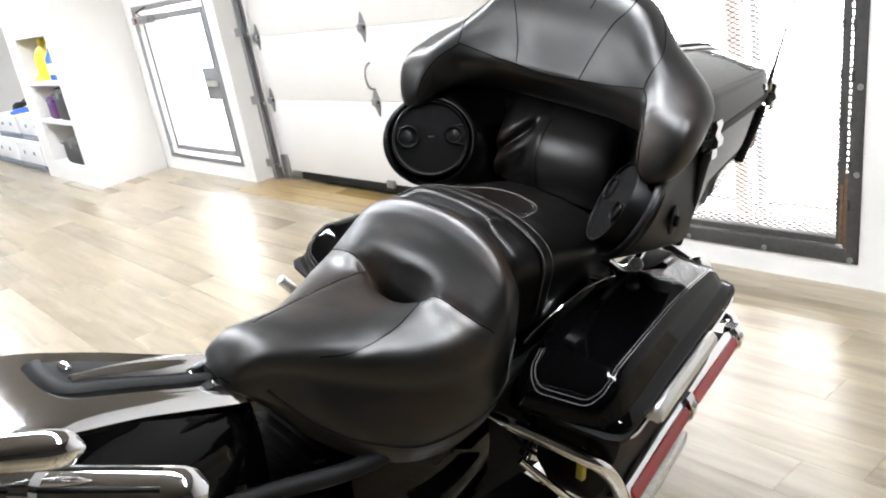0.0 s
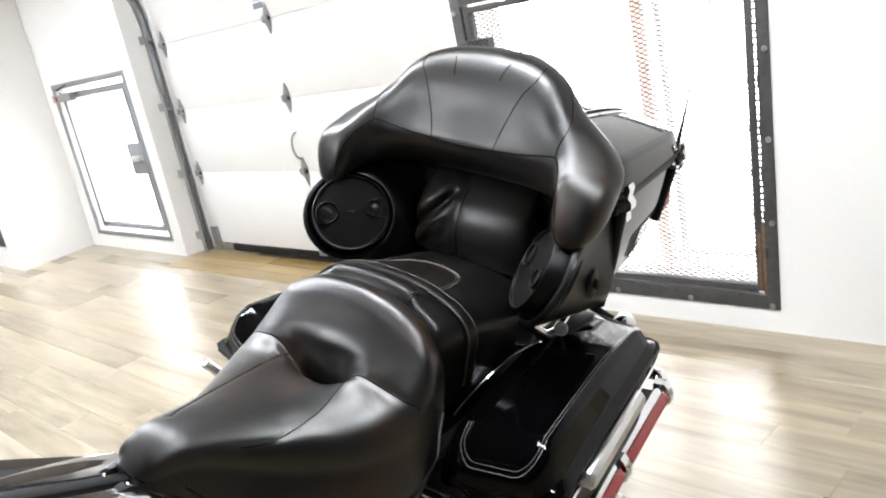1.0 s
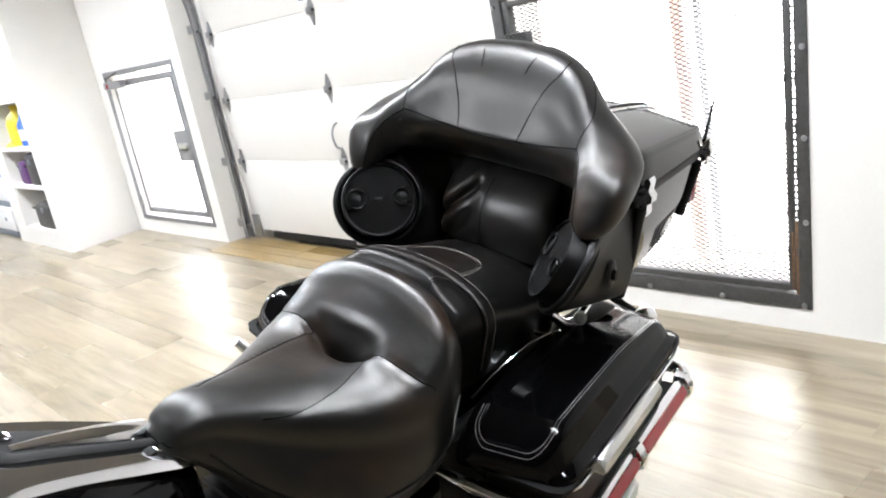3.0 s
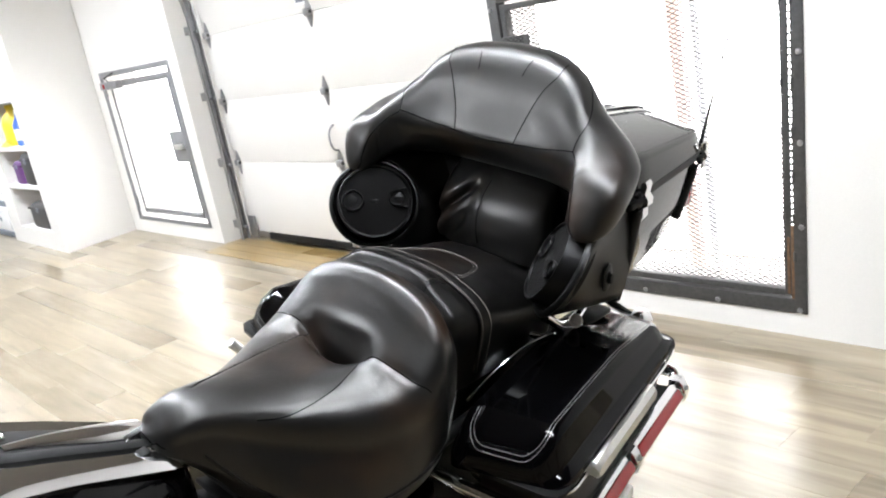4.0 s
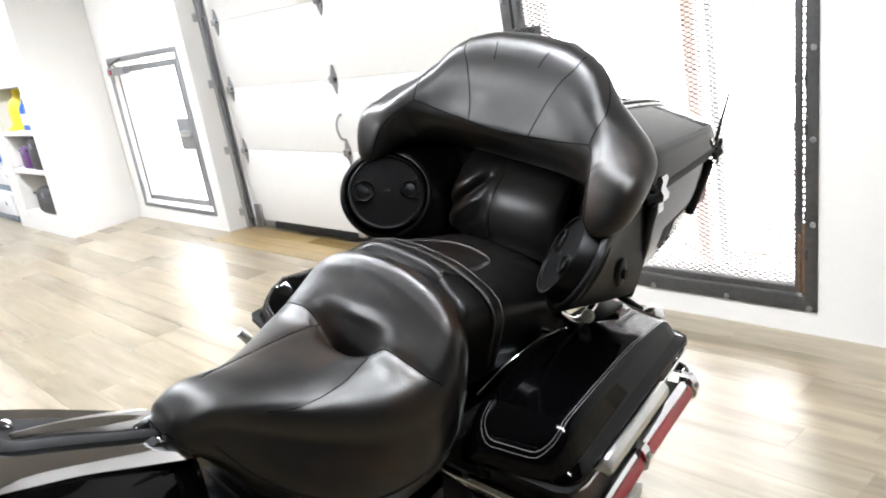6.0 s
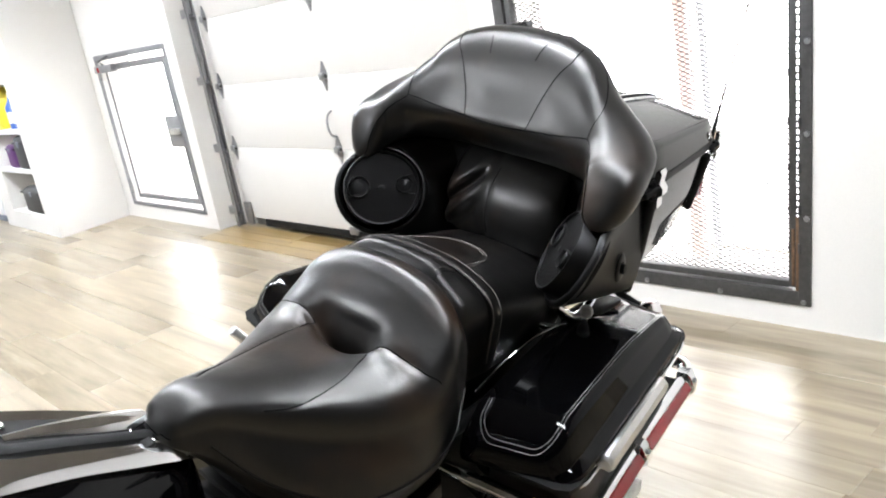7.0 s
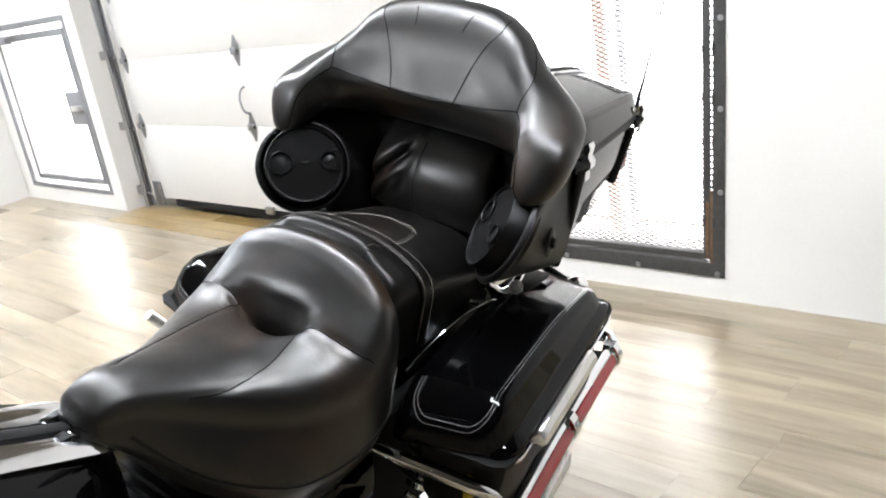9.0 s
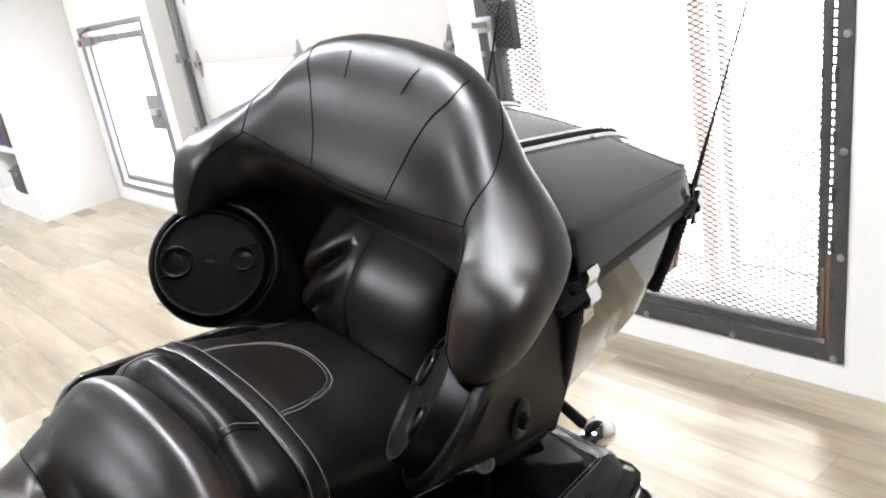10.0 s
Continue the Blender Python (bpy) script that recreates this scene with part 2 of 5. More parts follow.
def smooth_path(points, steps=8):
    """Catmull-Rom through a few points."""
    p = [Vector(q) for q in points]
    p = [2 * p[0] - p[1], *p, 2 * p[-1] - p[-2]]
    out = []
    for i in range(1, len(p) - 2):
        for s in range(steps):
            t = s / steps
            a, b, c, d = p[i - 1], p[i], p[i + 1], p[i + 2]
            out.append(0.5 * ((2 * b) + (c - a) * t + (2 * a - 5 * b + 4 * c - d) * t * t + (3 * b - a - 3 * c + d) * t ** 3))
    out.append(p[-2])
    return out


def tube_data(path, radius, n=10, closed=False):
    path = [Vector(p) for p in path]
    verts, faces = [], []
    up = Vector((0.03, 0.05, 1)).normalized()
    count = len(path)
    for i, p in enumerate(path):
        if closed:
            d = path[(i + 1) % count] - path[i - 1]
        else:
            d = path[min(i + 1, count - 1)] - path[max(i - 1, 0)]
        d.normalize()
        if abs(d.dot(up)) > 0.95:
            side = d.cross(Vector((1, 0.1, 0)))
        else:
            side = d.cross(up)
        side.normalize()
        v = side.cross(d)
        r = radius(i / (count - 1)) if callable(radius) else radius
        for k in range(n):
            a = 2 * math.pi * k / n
            verts.append(p + r * (math.cos(a) * side + math.sin(a) * v))
    for i in range(count if closed else count - 1):
        q = (i + 1) % count
        for k in range(n):
            j = (k + 1) % n
            faces.append((i * n + k, i * n + j, q * n + j, q * n + k))
    if not closed:
        faces += [tuple(range(n)), tuple(range((count - 1) * n, count * n))]
    return verts, faces


def tube(name, path, radius, mat, parent=None, label="", n=10, closed=False, m=None):
    v, f = tube_data(path, radius, n, closed)
    return put(name, mesh_of(name, v, f), mat, parent, label, m)


def tubes(name, paths, radius, mat, parent=None, label="", n=6, closed=False):
    """One part of several strands, such as a double line of stitching."""
    verts, faces = [], []
    for p in paths:
        v, f = tube_data(p, radius, n, closed)
        o = len(verts)
        verts += v
        faces += [tuple(i + o for i in q) for q in f]
    return put(name, mesh_of(name, verts, faces), mat, parent, label)


def disc_turn(profile, n=32):
    """A turned shape from (radius, height) pairs, about z."""
    return [[(r * math.cos(2 * math.pi * k / n), r * math.sin(2 * math.pi * k / n), z) for k in range(n)] for r, z in profile]


def table(xs, ys):
    def at(x):
        x = float(np.clip(x, xs[0], xs[-1]))
        i = min(max(int(np.searchsorted(xs, x)) - 1, 0), len(xs) - 2)
        d = np.diff(ys) / np.diff(xs)
        g = [d[0], *[(0 if d[k - 1] * d[k] <= 0 else 2 * d[k - 1] * d[k] / (d[k - 1] + d[k])) for k in range(1, len(xs) - 1)], d[-1]]
        h = xs[i + 1] - xs[i]
        t = (x - xs[i]) / h
        return (ys[i] * (1 + 2 * t) * (1 - t) ** 2 + h * g[i] * t * (1 - t) ** 2 + ys[i + 1] * t * t * (3 - 2 * t) + h * g[i + 1] * t * t * (t - 1))
    return at


def bump_at(x, c, w):
    return math.exp(-((x - c) / w) ** 2)


# ---- the room ----
def turned(profile, n=32, cap=True):
    rings = disc_turn(profile, n)
    verts = [v for r in rings for v in r]
    faces = [(i * n + j, i * n + (j + 1) % n, (i + 1) * n + (j + 1) % n, (i + 1) * n + j) for i in range(len(rings) - 1) for j in range(n)]
    if cap:
        faces += [tuple(range(n - 1, -1, -1)), tuple(range((len(rings) - 1) * n, len(rings) * n))]
    return verts, faces


GATE_Y, GAR_Y, DOOR_Y, NICHE_Y = 5.303, 5.455, 5.30, 4.633
CEIL_Z, X0, X1, Y0 = 2.8, -9.6, 8.0, -8.0


def wall(name, lo, hi, label, mat=M_WALL):
    return tagged(rbox(name, lo, hi, mat, bevel=0), label, "wall", kind="structure")


W = "white painted plaster wall of the showroom"
WD = "unseen far wall of the showroom, dark to keep reflections black"
# gate wall, round the opening of the mesh gate
wall("wall_north_1", (0.30, GATE_Y, 0), (0.476, 5.60, CEIL_Z), W)
# the jamb beside the gate leans out towards the top
tagged(loft("wall_north_2", [[(x, GATE_Y, z), (X1, GATE_Y, z), (X1, 5.60, z), (x, 5.60, z)] for x, z in ((1.7954, 0), (1.7954, 0.1126), (1.863, 1.395), (1.863, CEIL_Z))], M_WALL, angle=10), W, "wall", kind="structure")
wall("wall_north_3", (0.476, GATE_Y, 1.395), (1.863, 5.60, CEIL_Z), W)
wall("wall_north_4", (0.476, GATE_Y, 0), (1.7954, 5.60, 0.1126), W)
# over the garage door; the part behind it is added to block stray light
wall("wall_north_5", (-2.75, GAR_Y + 0.075, 0), (0.30, 5.60, CEIL_Z), W)
# door wall, round the opening of the glazed door
wall("wall_north_6", (-2.906, DOOR_Y, 0), (-2.75, 5.60, CEIL_Z), W)
wall("wall_north_7", (-4.30, DOOR_Y, 1.422), (-2.906, 5.60, CEIL_Z), W)
wall("wall_north_8", (-4.30, DOOR_Y, 0), (-2.906, 5.60, 0.115), W)
wall("wall_north_9", (-4.49, DOOR_Y, 0), (-4.30, 5.60, CEIL_Z), W)
# block with the shelf niche
tagged(loft("wall_west_1", [[(-4.65, NICHE_Y, z), (-4.365, NICHE_Y, z), (-4.49, DOOR_Y, z), (-4.49, 5.60, z), (-4.65, 5.60, z)] for z in (0, CEIL_Z)], M_WALL, angle=10), W, "wall", kind="structure")
wall("wall_west_2", (-5.60, NICHE_Y, 1.335), (-4.65, 5.60, CEIL_Z), W)
wall("wall_west_3", (-5.60, NICHE_Y, 0), (-4.65, 5.60, 0.17), W)
wall("wall_west_4", (-5.60, NICHE_Y + 0.4, 0.17), (-4.65, 5.60, 1.335), W)
wall("wall_west_5", (-5.92, NICHE_Y, 0), (-5.60, 5.60, CEIL_Z), W)
wall("wall_west_6", (X0, 5.9, 0), (-5.92, 6.1, CEIL_Z), W)
wall("wall_west_7", (X0 - 0.2, Y0, 0), (X0, 6.1, CEIL_Z), W)
# unseen walls, coloured dark so the black parts reflect little light
wall("wall_east", (X1, Y0, 0), (X1 + 0.2, 5.60, CEIL_Z), WD, M_FARWALL)
wall("wall_south", (X0 - 0.2, Y0 - 0.2, 0), (X1 + 0.2, Y0, CEIL_Z), WD, M_FARWALL)
# out of view; its beige is darkened to cut light on the leather
tagged(rbox("ceiling", (X0 - 0.2, Y0 - 0.2, CEIL_Z), (X1 + 0.2, 6.1, CEIL_Z + 0.1), M_CEIL, bevel=0), "unseen beige ceiling above the showroom, darkened for contrast on the leather", "ceiling", kind="structure")
floor = tagged(rbox("floor", (X0 - 0.2, Y0 - 0.2, -0.12), (X1 + 0.2, 6.1, -0.006), M_GAP, bevel=0), "washed oak vinyl plank floor, pale and slightly shiny", "floor", kind="structure")

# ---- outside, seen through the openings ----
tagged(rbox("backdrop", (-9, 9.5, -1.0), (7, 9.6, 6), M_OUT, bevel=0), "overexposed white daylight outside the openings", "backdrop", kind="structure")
# the concrete itself emits, standing in for daylight falling on it
tagged(rbox("ground_outside", (-9, 5.62, -0.2), (7, 9.5, -0.05), M_OUTGROUND, bevel=0), "pale concrete outside, glowing in place of sunlight", "ground", kind="structure")
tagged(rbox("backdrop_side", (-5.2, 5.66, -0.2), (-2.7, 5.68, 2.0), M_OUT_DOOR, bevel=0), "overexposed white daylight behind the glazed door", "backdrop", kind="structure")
# the pillar glows in place of sun on its brick
tagged(rbox("brick_pillar", (1.125, 5.66, -0.05), (1.185, 5.72, 3.0), M_BRICK, bevel=0.01), "orange brick pillar outside the mesh gate, glowing in place of sunlight", "pillar")

# added for a pale grey line beside the pillar; glows in place of daylight
tagged(tube("grey_line_pipe", [(1.235, 5.70, -0.05), (1.235, 5.70, 3.0)], 0.018, M_PIPE), "pale grey glowing pipe outside the mesh gate, added for a grey line", "pipe")


# ---- ceiling lamps, out of view, added to light the room ----
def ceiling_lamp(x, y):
    lamp = empty("ceiling_light", pose(x, y, CEIL_Z), "round white ceiling spot light out of view, added to light the walls", "lamp", "ceiling lights")
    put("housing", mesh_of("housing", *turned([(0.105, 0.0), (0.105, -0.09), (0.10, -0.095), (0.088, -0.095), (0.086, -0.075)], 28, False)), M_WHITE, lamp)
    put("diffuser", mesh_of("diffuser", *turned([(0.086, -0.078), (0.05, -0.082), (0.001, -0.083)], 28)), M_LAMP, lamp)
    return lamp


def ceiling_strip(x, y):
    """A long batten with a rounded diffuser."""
    lamp = empty("strip_light", pose(x, y, CEIL_Z), "long white ceiling strip light out of view, added for the leather's highlights", "lamp", "ceiling strip lights")
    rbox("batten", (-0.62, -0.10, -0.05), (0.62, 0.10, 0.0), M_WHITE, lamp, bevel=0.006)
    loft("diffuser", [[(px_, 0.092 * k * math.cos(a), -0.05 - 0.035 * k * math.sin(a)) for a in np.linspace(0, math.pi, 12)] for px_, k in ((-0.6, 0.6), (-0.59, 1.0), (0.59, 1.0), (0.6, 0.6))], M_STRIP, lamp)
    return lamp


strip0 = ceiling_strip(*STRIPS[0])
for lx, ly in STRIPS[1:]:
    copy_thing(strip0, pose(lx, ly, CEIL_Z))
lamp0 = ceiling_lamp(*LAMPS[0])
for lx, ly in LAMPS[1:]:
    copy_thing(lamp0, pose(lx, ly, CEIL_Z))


# ---- garage door ----
def hinge(parent, x, y, z, side=False):
    h = put("hinge", mesh_of("hinge", [(-0.006, 0, 0.09), (0.006, 0, 0.09), (0.03, 0, 0.03), (0.034, 0, 0), (0.03, 0, -0.03), (0.006, 0, -0.09), (-0.006, 0, -0.09), (-0.03, 0, -0.03), (-0.034, 0, 0), (-0.03, 0, 0.03)]
            + [(a, -0.004, b) for a, b in ((-0.005, 0.089), (0.005, 0.089), (0.029, 0.03), (0.033, 0), (0.029, -0.03), (0.005, -0.089), (-0.005, -0.089), (-0.029, -0.03), (-0.033, 0), (-0.029, 0.03))],
            [tuple(range(10)), tuple(range(19, 9, -1))] + [(i, (i + 1) % 10, 10 + (i + 1) % 10, 10 + i) for i in range(10)], smooth=False), M_STEEL, parent, "galvanised steel hinge", pose(x, y, z))
    tube("knuckle", [(-0.032, -0.012, 0), (0.032, -0.012, 0)], 0.011, M_DARKSTEEL, h)
    rbox("bracket", (-0.026, -0.03, -0.022), (0.026, -0.004, 0.022), M_STEEL, h, bevel=0.008)
    return h


garage = empty("garage_door", pose(0, GAR_Y, 0), "white sectional steel garage door, shut, with galvanised hinges", "garage door", kind="structure")
GX0, GX1 = -2.55, 0.25
SECTION = (0.078, 0.612, 1.068, 1.54, 2.02)
for a, b in zip(SECTION, SECTION[1:]):
    rbox("panel", (GX0, 0, a + 0.0007), (GX1, 0.05, b - 0.0007), M_GARAGE, garage, bevel=0.003)
rbox("bottom_seal", (GX0 + 0.25, -0.006, 0.024), (GX1, 0.045, 0.076), M_BLACK, garage, "black rubber bottom seal", bevel=0.006)
for z in SECTION[1:4]:
    for x in (-1.168, -2.49, 0.106):
        hinge(garage, x, -0.001, z)
label = rbox("warning_label", (-1.290, -0.004, 1.59), (-1.170, -0.002, 1.70), M_BOX, garage, "white paper warning label with coloured bars", bevel=0)
rbox("red_bar", (-1.280, -0.006, 1.68), (-1.210, -0.0042, 1.695), M_RED, label, bevel=0)
rbox("grey_bar", (-1.280, -0.006, 1.605), (-1.180, -0.0042, 1.64), M_GREYCARD, label, bevel=0)
for k in range(3):
    rbox("text_bar", (-1.280, -0.006, 1.648 + 0.009 * k), (-1.195 - 0.01 * k, -0.0042, 1.652 + 0.009 * k), M_GREYCARD, label, bevel=0)
grip = tube("handle", smooth_path([(-1.170, -0.002, 0.855), (-1.170, -0.03, 0.84), (-1.170, -0.05, 0.80), (-1.170, -0.05, 0.75), (-1.170, -0.035, 0.71), (-1.170, -0.002, 0.69)]), 0.007, M_STEEL, garage, "bare steel grab handle")
rbox("bottom_bracket", (-1.205, -0.03, 0.06), (-1.125, -0.007, 0.11), M_STEEL, garage, bevel=0.006)
rbox("corner_bracket", (-2.54, -0.02, 0.03), (-2.45, -0.002, 0.2), M_STEEL, garage, bevel=0.004)
rbox("corner_bracket", (0.05, -0.02, 0.03), (0.14, -0.002, 0.2), M_STEEL, garage, bevel=0.004)
# left track
track = empty("door_track", pose(-2.585, GAR_Y - 0.05, 0), "galvanised vertical garage door track with brackets", "track", kind="structure")
path = [Vector((0, 0, z)) for z in np.linspace(0.02, 1.72, 10)] + [Vector((0, -0.36 * (1 - math.cos(a)), 1.72 + 0.36 * math.sin(a))) for a in np.linspace(0.15, math.pi / 2, 9)] + [Vector((0, -2.2, 2.08))]
rings = []
for i, p in enumerate(path):
    d = (path[min(i + 1, len(path) - 1)] - path[max(i - 1, 0)]).normalized()
    o = Vector((0, d.z, -d.y))
    rings.append([p + Vector((a, 0, 0)) + b * o for a, b in ((-0.02, -0.028), (0.022, -0.028), (0.022, -0.022), (-0.014, -0.022), (-0.014, 0.022), (0.022, 0.022), (0.022, 0.028), (-0.02, 0.028))])
loft("rail", rings, M_STEEL, track)
for z in (0.14, 0.62, 1.12, 1.6):
    rbox("track_bracket", (-0.11, -0.02, z - 0.03), (-0.018, 0.03, z + 0.03), M_STEEL, track, bevel=0.004)
    tube("roller", [(0.0, 0.0, z - 0.02), (0.06, 0.0, z - 0.02)], 0.013, M_STEEL, track)
tube("lift_cable", smooth_path([(0.05, -0.03, 0.1), (0.035, -0.035, 1.2), (-0.02, -0.06, 1.9), (-0.05, -0.3, 2.4)]), 0.002, M_DARKSTEEL, track)


# ---- mesh panels ----
def expanded_mesh(name, x0, x1, z0, z1, cw, ch, y, mat, parent, wire=0.0022, depth=0.0035, lean=0.0):
    """Expanded metal: rows of flat diamond strands, cut off at the edges, one edge out of plumb by lean."""
    verts, faces = [], []
    nx, nz = int((x1 - x0) / cw), int((z1 - z0) / ch)
    for j in range(nz):
        for i in range(nx):
            cx, cz = x0 + (i + 0.5) * cw, z0 + (j + 0.5) * ch
            for sx, sz in ((1, 1), (1, -1), (-1, -1), (-1, 1)):
                a = Vector((cx + sx * cw / 2, y, cz))
                b = Vector((cx, y, cz + sz * ch / 2))
                d = (b - a).normalized()
                nrm = Vector((-d.z, 0, d.x)) * wire / 2
                o = len(verts)
                for p in (a, b):
                    for e in (-1, 1):
                        verts += [p + e * nrm + Vector((0, -depth / 2, 0)), p + e * nrm + Vector((0, depth / 2, 0))]
                faces += [(o, o + 2, o + 6, o + 4), (o + 1, o + 5, o + 7, o + 3), (o, o + 4, o + 5, o + 1), (o + 2, o + 3, o + 7, o + 6)]
    for v in verts:
        v.x += lean * (v.z - z0) * (v.x - x0) / (x1 - x0)
    me = bpy.data.meshes.new(name)
    me.from_pydata(verts, [], faces)
    return put(name, me, mat, parent)


def bolt(parent, x, z, y=-0.008, r=0.011):
    b = put("bolt", mesh_of("bolt", *turned([(r, 0), (r, 0.003), (r * 0.8, 0.007), (0.001, 0.009)], 12)), M_STEEL, parent, "", pose(x, y, z, 90, 0, 0))
    return b


# mesh gate
gate = empty("mesh_gate", pose(0.076, GATE_Y, 0.014), "dark steel security gate with expanded metal mesh, shut", "gate", kind="structure")
GL, GB, GT, GW = 0.383, 0.078, 1.409, 0.056
LEAN = 0.051
SWAY = Matrix.Translation((1.749, 0, GB)) @ Matrix.Rotation(math.atan(LEAN), 4, "Y") @ Matrix.Translation((-1.749, 0, -GB))


def leaning(ob):
    """The hinge side of the gate stands a little out of plumb."""
    ob.matrix_basis = SWAY @ ob.matrix_basis
    return ob


rbox("frame_bar", (GL, -0.008, GB), (GL + GW, 0.05, GT), M_DARKSTEEL, gate, bevel=0.002)
leaning(rbox("frame_bar", (1.704, -0.008, GB), (1.749, 0.010, GT), M_DARKSTEEL, gate, bevel=0.002))
rbox("frame_bar", (GL + GW, -0.0075, GT - 0.04), (1.775, 0.012, GT), M_DARKSTEEL, gate, bevel=0.002)
rbox("frame_bar", (GL + GW, -0.0075, GB), (1.706, 0.05, GB + GW), M_DARKSTEEL, gate, bevel=0.002)
for z in (0.416, 0.723, 1.035, 1.342):
    leaning(bolt(gate, 1.734, z))
    bolt(gate, GL + 0.018, z)
for x in (0.399, 0.711, 1.051, 1.391, 1.724):
    bolt(gate, x, 0.093)
for x in (0.731, 1.051, 1.391):
    bolt(gate, x, GT - 0.014)
leaning(rbox("leaf_stile", (1.6625, 0.0, 0.142), (1.691, 0.010, 1.358), M_DARKSTEEL, gate, bevel=0.003))
rbox("leaf_stile", (0.446, 0.0, 0.142), (0.476, 0.045, 1.358), M_DARKSTEEL, gate, bevel=0.003)
rbox("leaf_rail", (0.476, 0.0, 0.142), (1.668, 0.04, 0.168), M_DARKSTEEL, gate, bevel=0.003)
rbox("leaf_rail", (0.476, 0.0, 1.332), (1.728, 0.04, 1.358), M_DARKSTEEL, gate, bevel=0.003)
leaning(rbox("rusty_strip", (1.6905, -0.003, 0.125), (1.7045, 0.009, 0.415), M_RUST, gate, "rust-stained steel strip", bevel=0.002))
leaning(rbox("rusty_strip", (1.676, -0.004, 0.15), (1.687, 0.001, 0.37), M_RUST, gate, "rust-stained steel strip", bevel=0.001))
for k in range(39):
    leaning(rbox("tie", (1.6885, 0.002, 0.424 + 0.0238 * k), (1.7065, 0.007, 0.4325 + 0.0238 * k), M_DARKSTEEL, gate, bevel=0.001))
for z in (0.30, 0.445, 0.60, 0.76, 0.93, 1.21):
    leaning(tube("hinge_knuckle", [(1.708, -0.008, z - 0.018), (1.708, -0.008, z + 0.018)], 0.006, M_DARKSTEEL, gate))
    leaning(rbox("hinge_tab", (1.663, -0.006, z - 0.013), (1.672, 0.001, z + 0.013), M_DARKSTEEL, gate, bevel=0.002))
expanded_mesh("mesh_panel", 0.470, 1.672, 0.15, 1.345, 0.0395, 0.0185, 0.03, M_DARKSTEEL, gate, 0.0029, 0.004, LEAN)
plate = rbox("lock_plate", (0.444, -0.012, 1.046), (0.605, -0.004, 1.22), M_DARKSTEEL, gate, "dark perforated lock plate", bevel=0.002)
expanded_mesh("plate_mesh", 0.456, 0.596, 1.055, 1.215, 0.03, 0.02, -0.013, M_BLACK, plate)
hasp = rbox("lock_case", (0.408, -0.035, 1.115), (0.493, -0.012, 1.172), M_ALU, gate, "aluminium slide lock", bevel=0.006)
rbox("lock_bolt", (0.388, -0.028, 1.135), (0.468, -0.0375, 1.155), M_STEEL, hasp, bevel=0.003)
rbox("lock_arm", (0.458, -0.03, 1.045), (0.480, -0.013, 1.115), M_ALU, gate, "", bevel=0.004)
glass = rbox("pane", (0.415, 0.12, 0.105), (1.795, 0.126, 1.385), M_GLASS, gate, "clear glass behind the mesh", bevel=0)
glass.visible_shadow = False

# glazed side door
door = empty("door_1", pose(0, DOOR_Y, 0), "grey steel-framed glazed door with a closer, shut and bright with daylight", "door", kind="structure")
DL, DR, DB, DT = -4.305, -2.898, 0.117, 1.432
rbox("frame_bar", (DL, -0.008, DB), (DL + 0.022, 0.015, DT), M_GREYSTEEL, door, bevel=0.002)
rbox("frame_bar", (DR - 0.036, -0.008, DB), (DR, 0.015, DT), M_GREYSTEEL, door, bevel=0.002)
rbox("frame_bar", (DL + 0.022, -0.008, DT - 0.042), (DR - 0.036, 0.015, DT), M_GREYSTEEL, door, bevel=0.002)
rbox("frame_bar", (DL + 0.022, -0.008, DB), (DR - 0.036, 0.015, DB + 0.03), M_GREYSTEEL, door, bevel=0.002)
rbox("leaf_stile", (DL + 0.112, 0.02, DB + 0.065), (DL + 0.138, 0.032, DT - 0.085), M_GREYSTEEL, door, bevel=0.002)
rbox("leaf_stile", (DR - 0.15, 0.02, DB + 0.065), (DR - 0.115, 0.032, DT - 0.085), M_GREYSTEEL, door, bevel=0.002)
rbox("leaf_rail", (DL + 0.14, 0.02, DT - 0.135), (DR - 0.15, 0.06, DT - 0.085), M_GREYSTEEL, door, bevel=0.002)
rbox("leaf_rail", (DL + 0.14, 0.02, DB + 0.065), (DR - 0.15, 0.06, DB + 0.10), M_GREYSTEEL, door, bevel=0.002)
pane = rbox("pane", (DL + 0.005, 0.07, DB + 0.01), (DR - 0.005, 0.076, DT - 0.01), M_GLASS, door, "", bevel=0)
pane.visible_shadow = False
closer = rbox("closer", (-4.19, -0.07, 1.285), (-3.83, -0.012, 1.35), M_GREYSTEEL, door, "grey door closer with a folding arm", bevel=0.008)
tube("closer_arm", [(-4.02, -0.05, 1.35), (-4.08, -0.06, 1.38), (-3.96, -0.02, 1.415)], 0.007, M_DARKSTEEL, closer)
rbox("closer_valve", (-4.12, -0.078, 1.295), (-4.08, -0.07, 1.335), M_RED, closer, "red valve cap", bevel=0.003)
lockp = rbox("lock_plate", (-3.19, -0.012, 0.65), (-2.93, 0.0, 0.895), M_GREYSTEEL, door, "grey steel lock guard plate", bevel=0.002)
rbox("lock_case", (-3.11, -0.04, 0.755), (-2.965, -0.012, 0.80), M_ALU, lockp, "", bevel=0.006)
for z in (1.28, 0.28):
    rbox("hinge_plate", (DL + 0.035, -0.008, z - 0.06), (DL + 0.075, 0.0, z + 0.06), M_GREYSTEEL, door, "", bevel=0.002)

# ---- shelf niche and what stands in it ----
def shelf_board(z):
    return tagged(rbox("shelf", (-5.60, NICHE_Y + 0.005, z - 0.02), (-4.65, NICHE_Y + 0.4, z + 0.02), M_WHITE, bevel=0.003), "white shelf board in the wall niche", "shelf", "niche shelves", "structure")


shelf_board(0.57)
shelf_board(0.925)


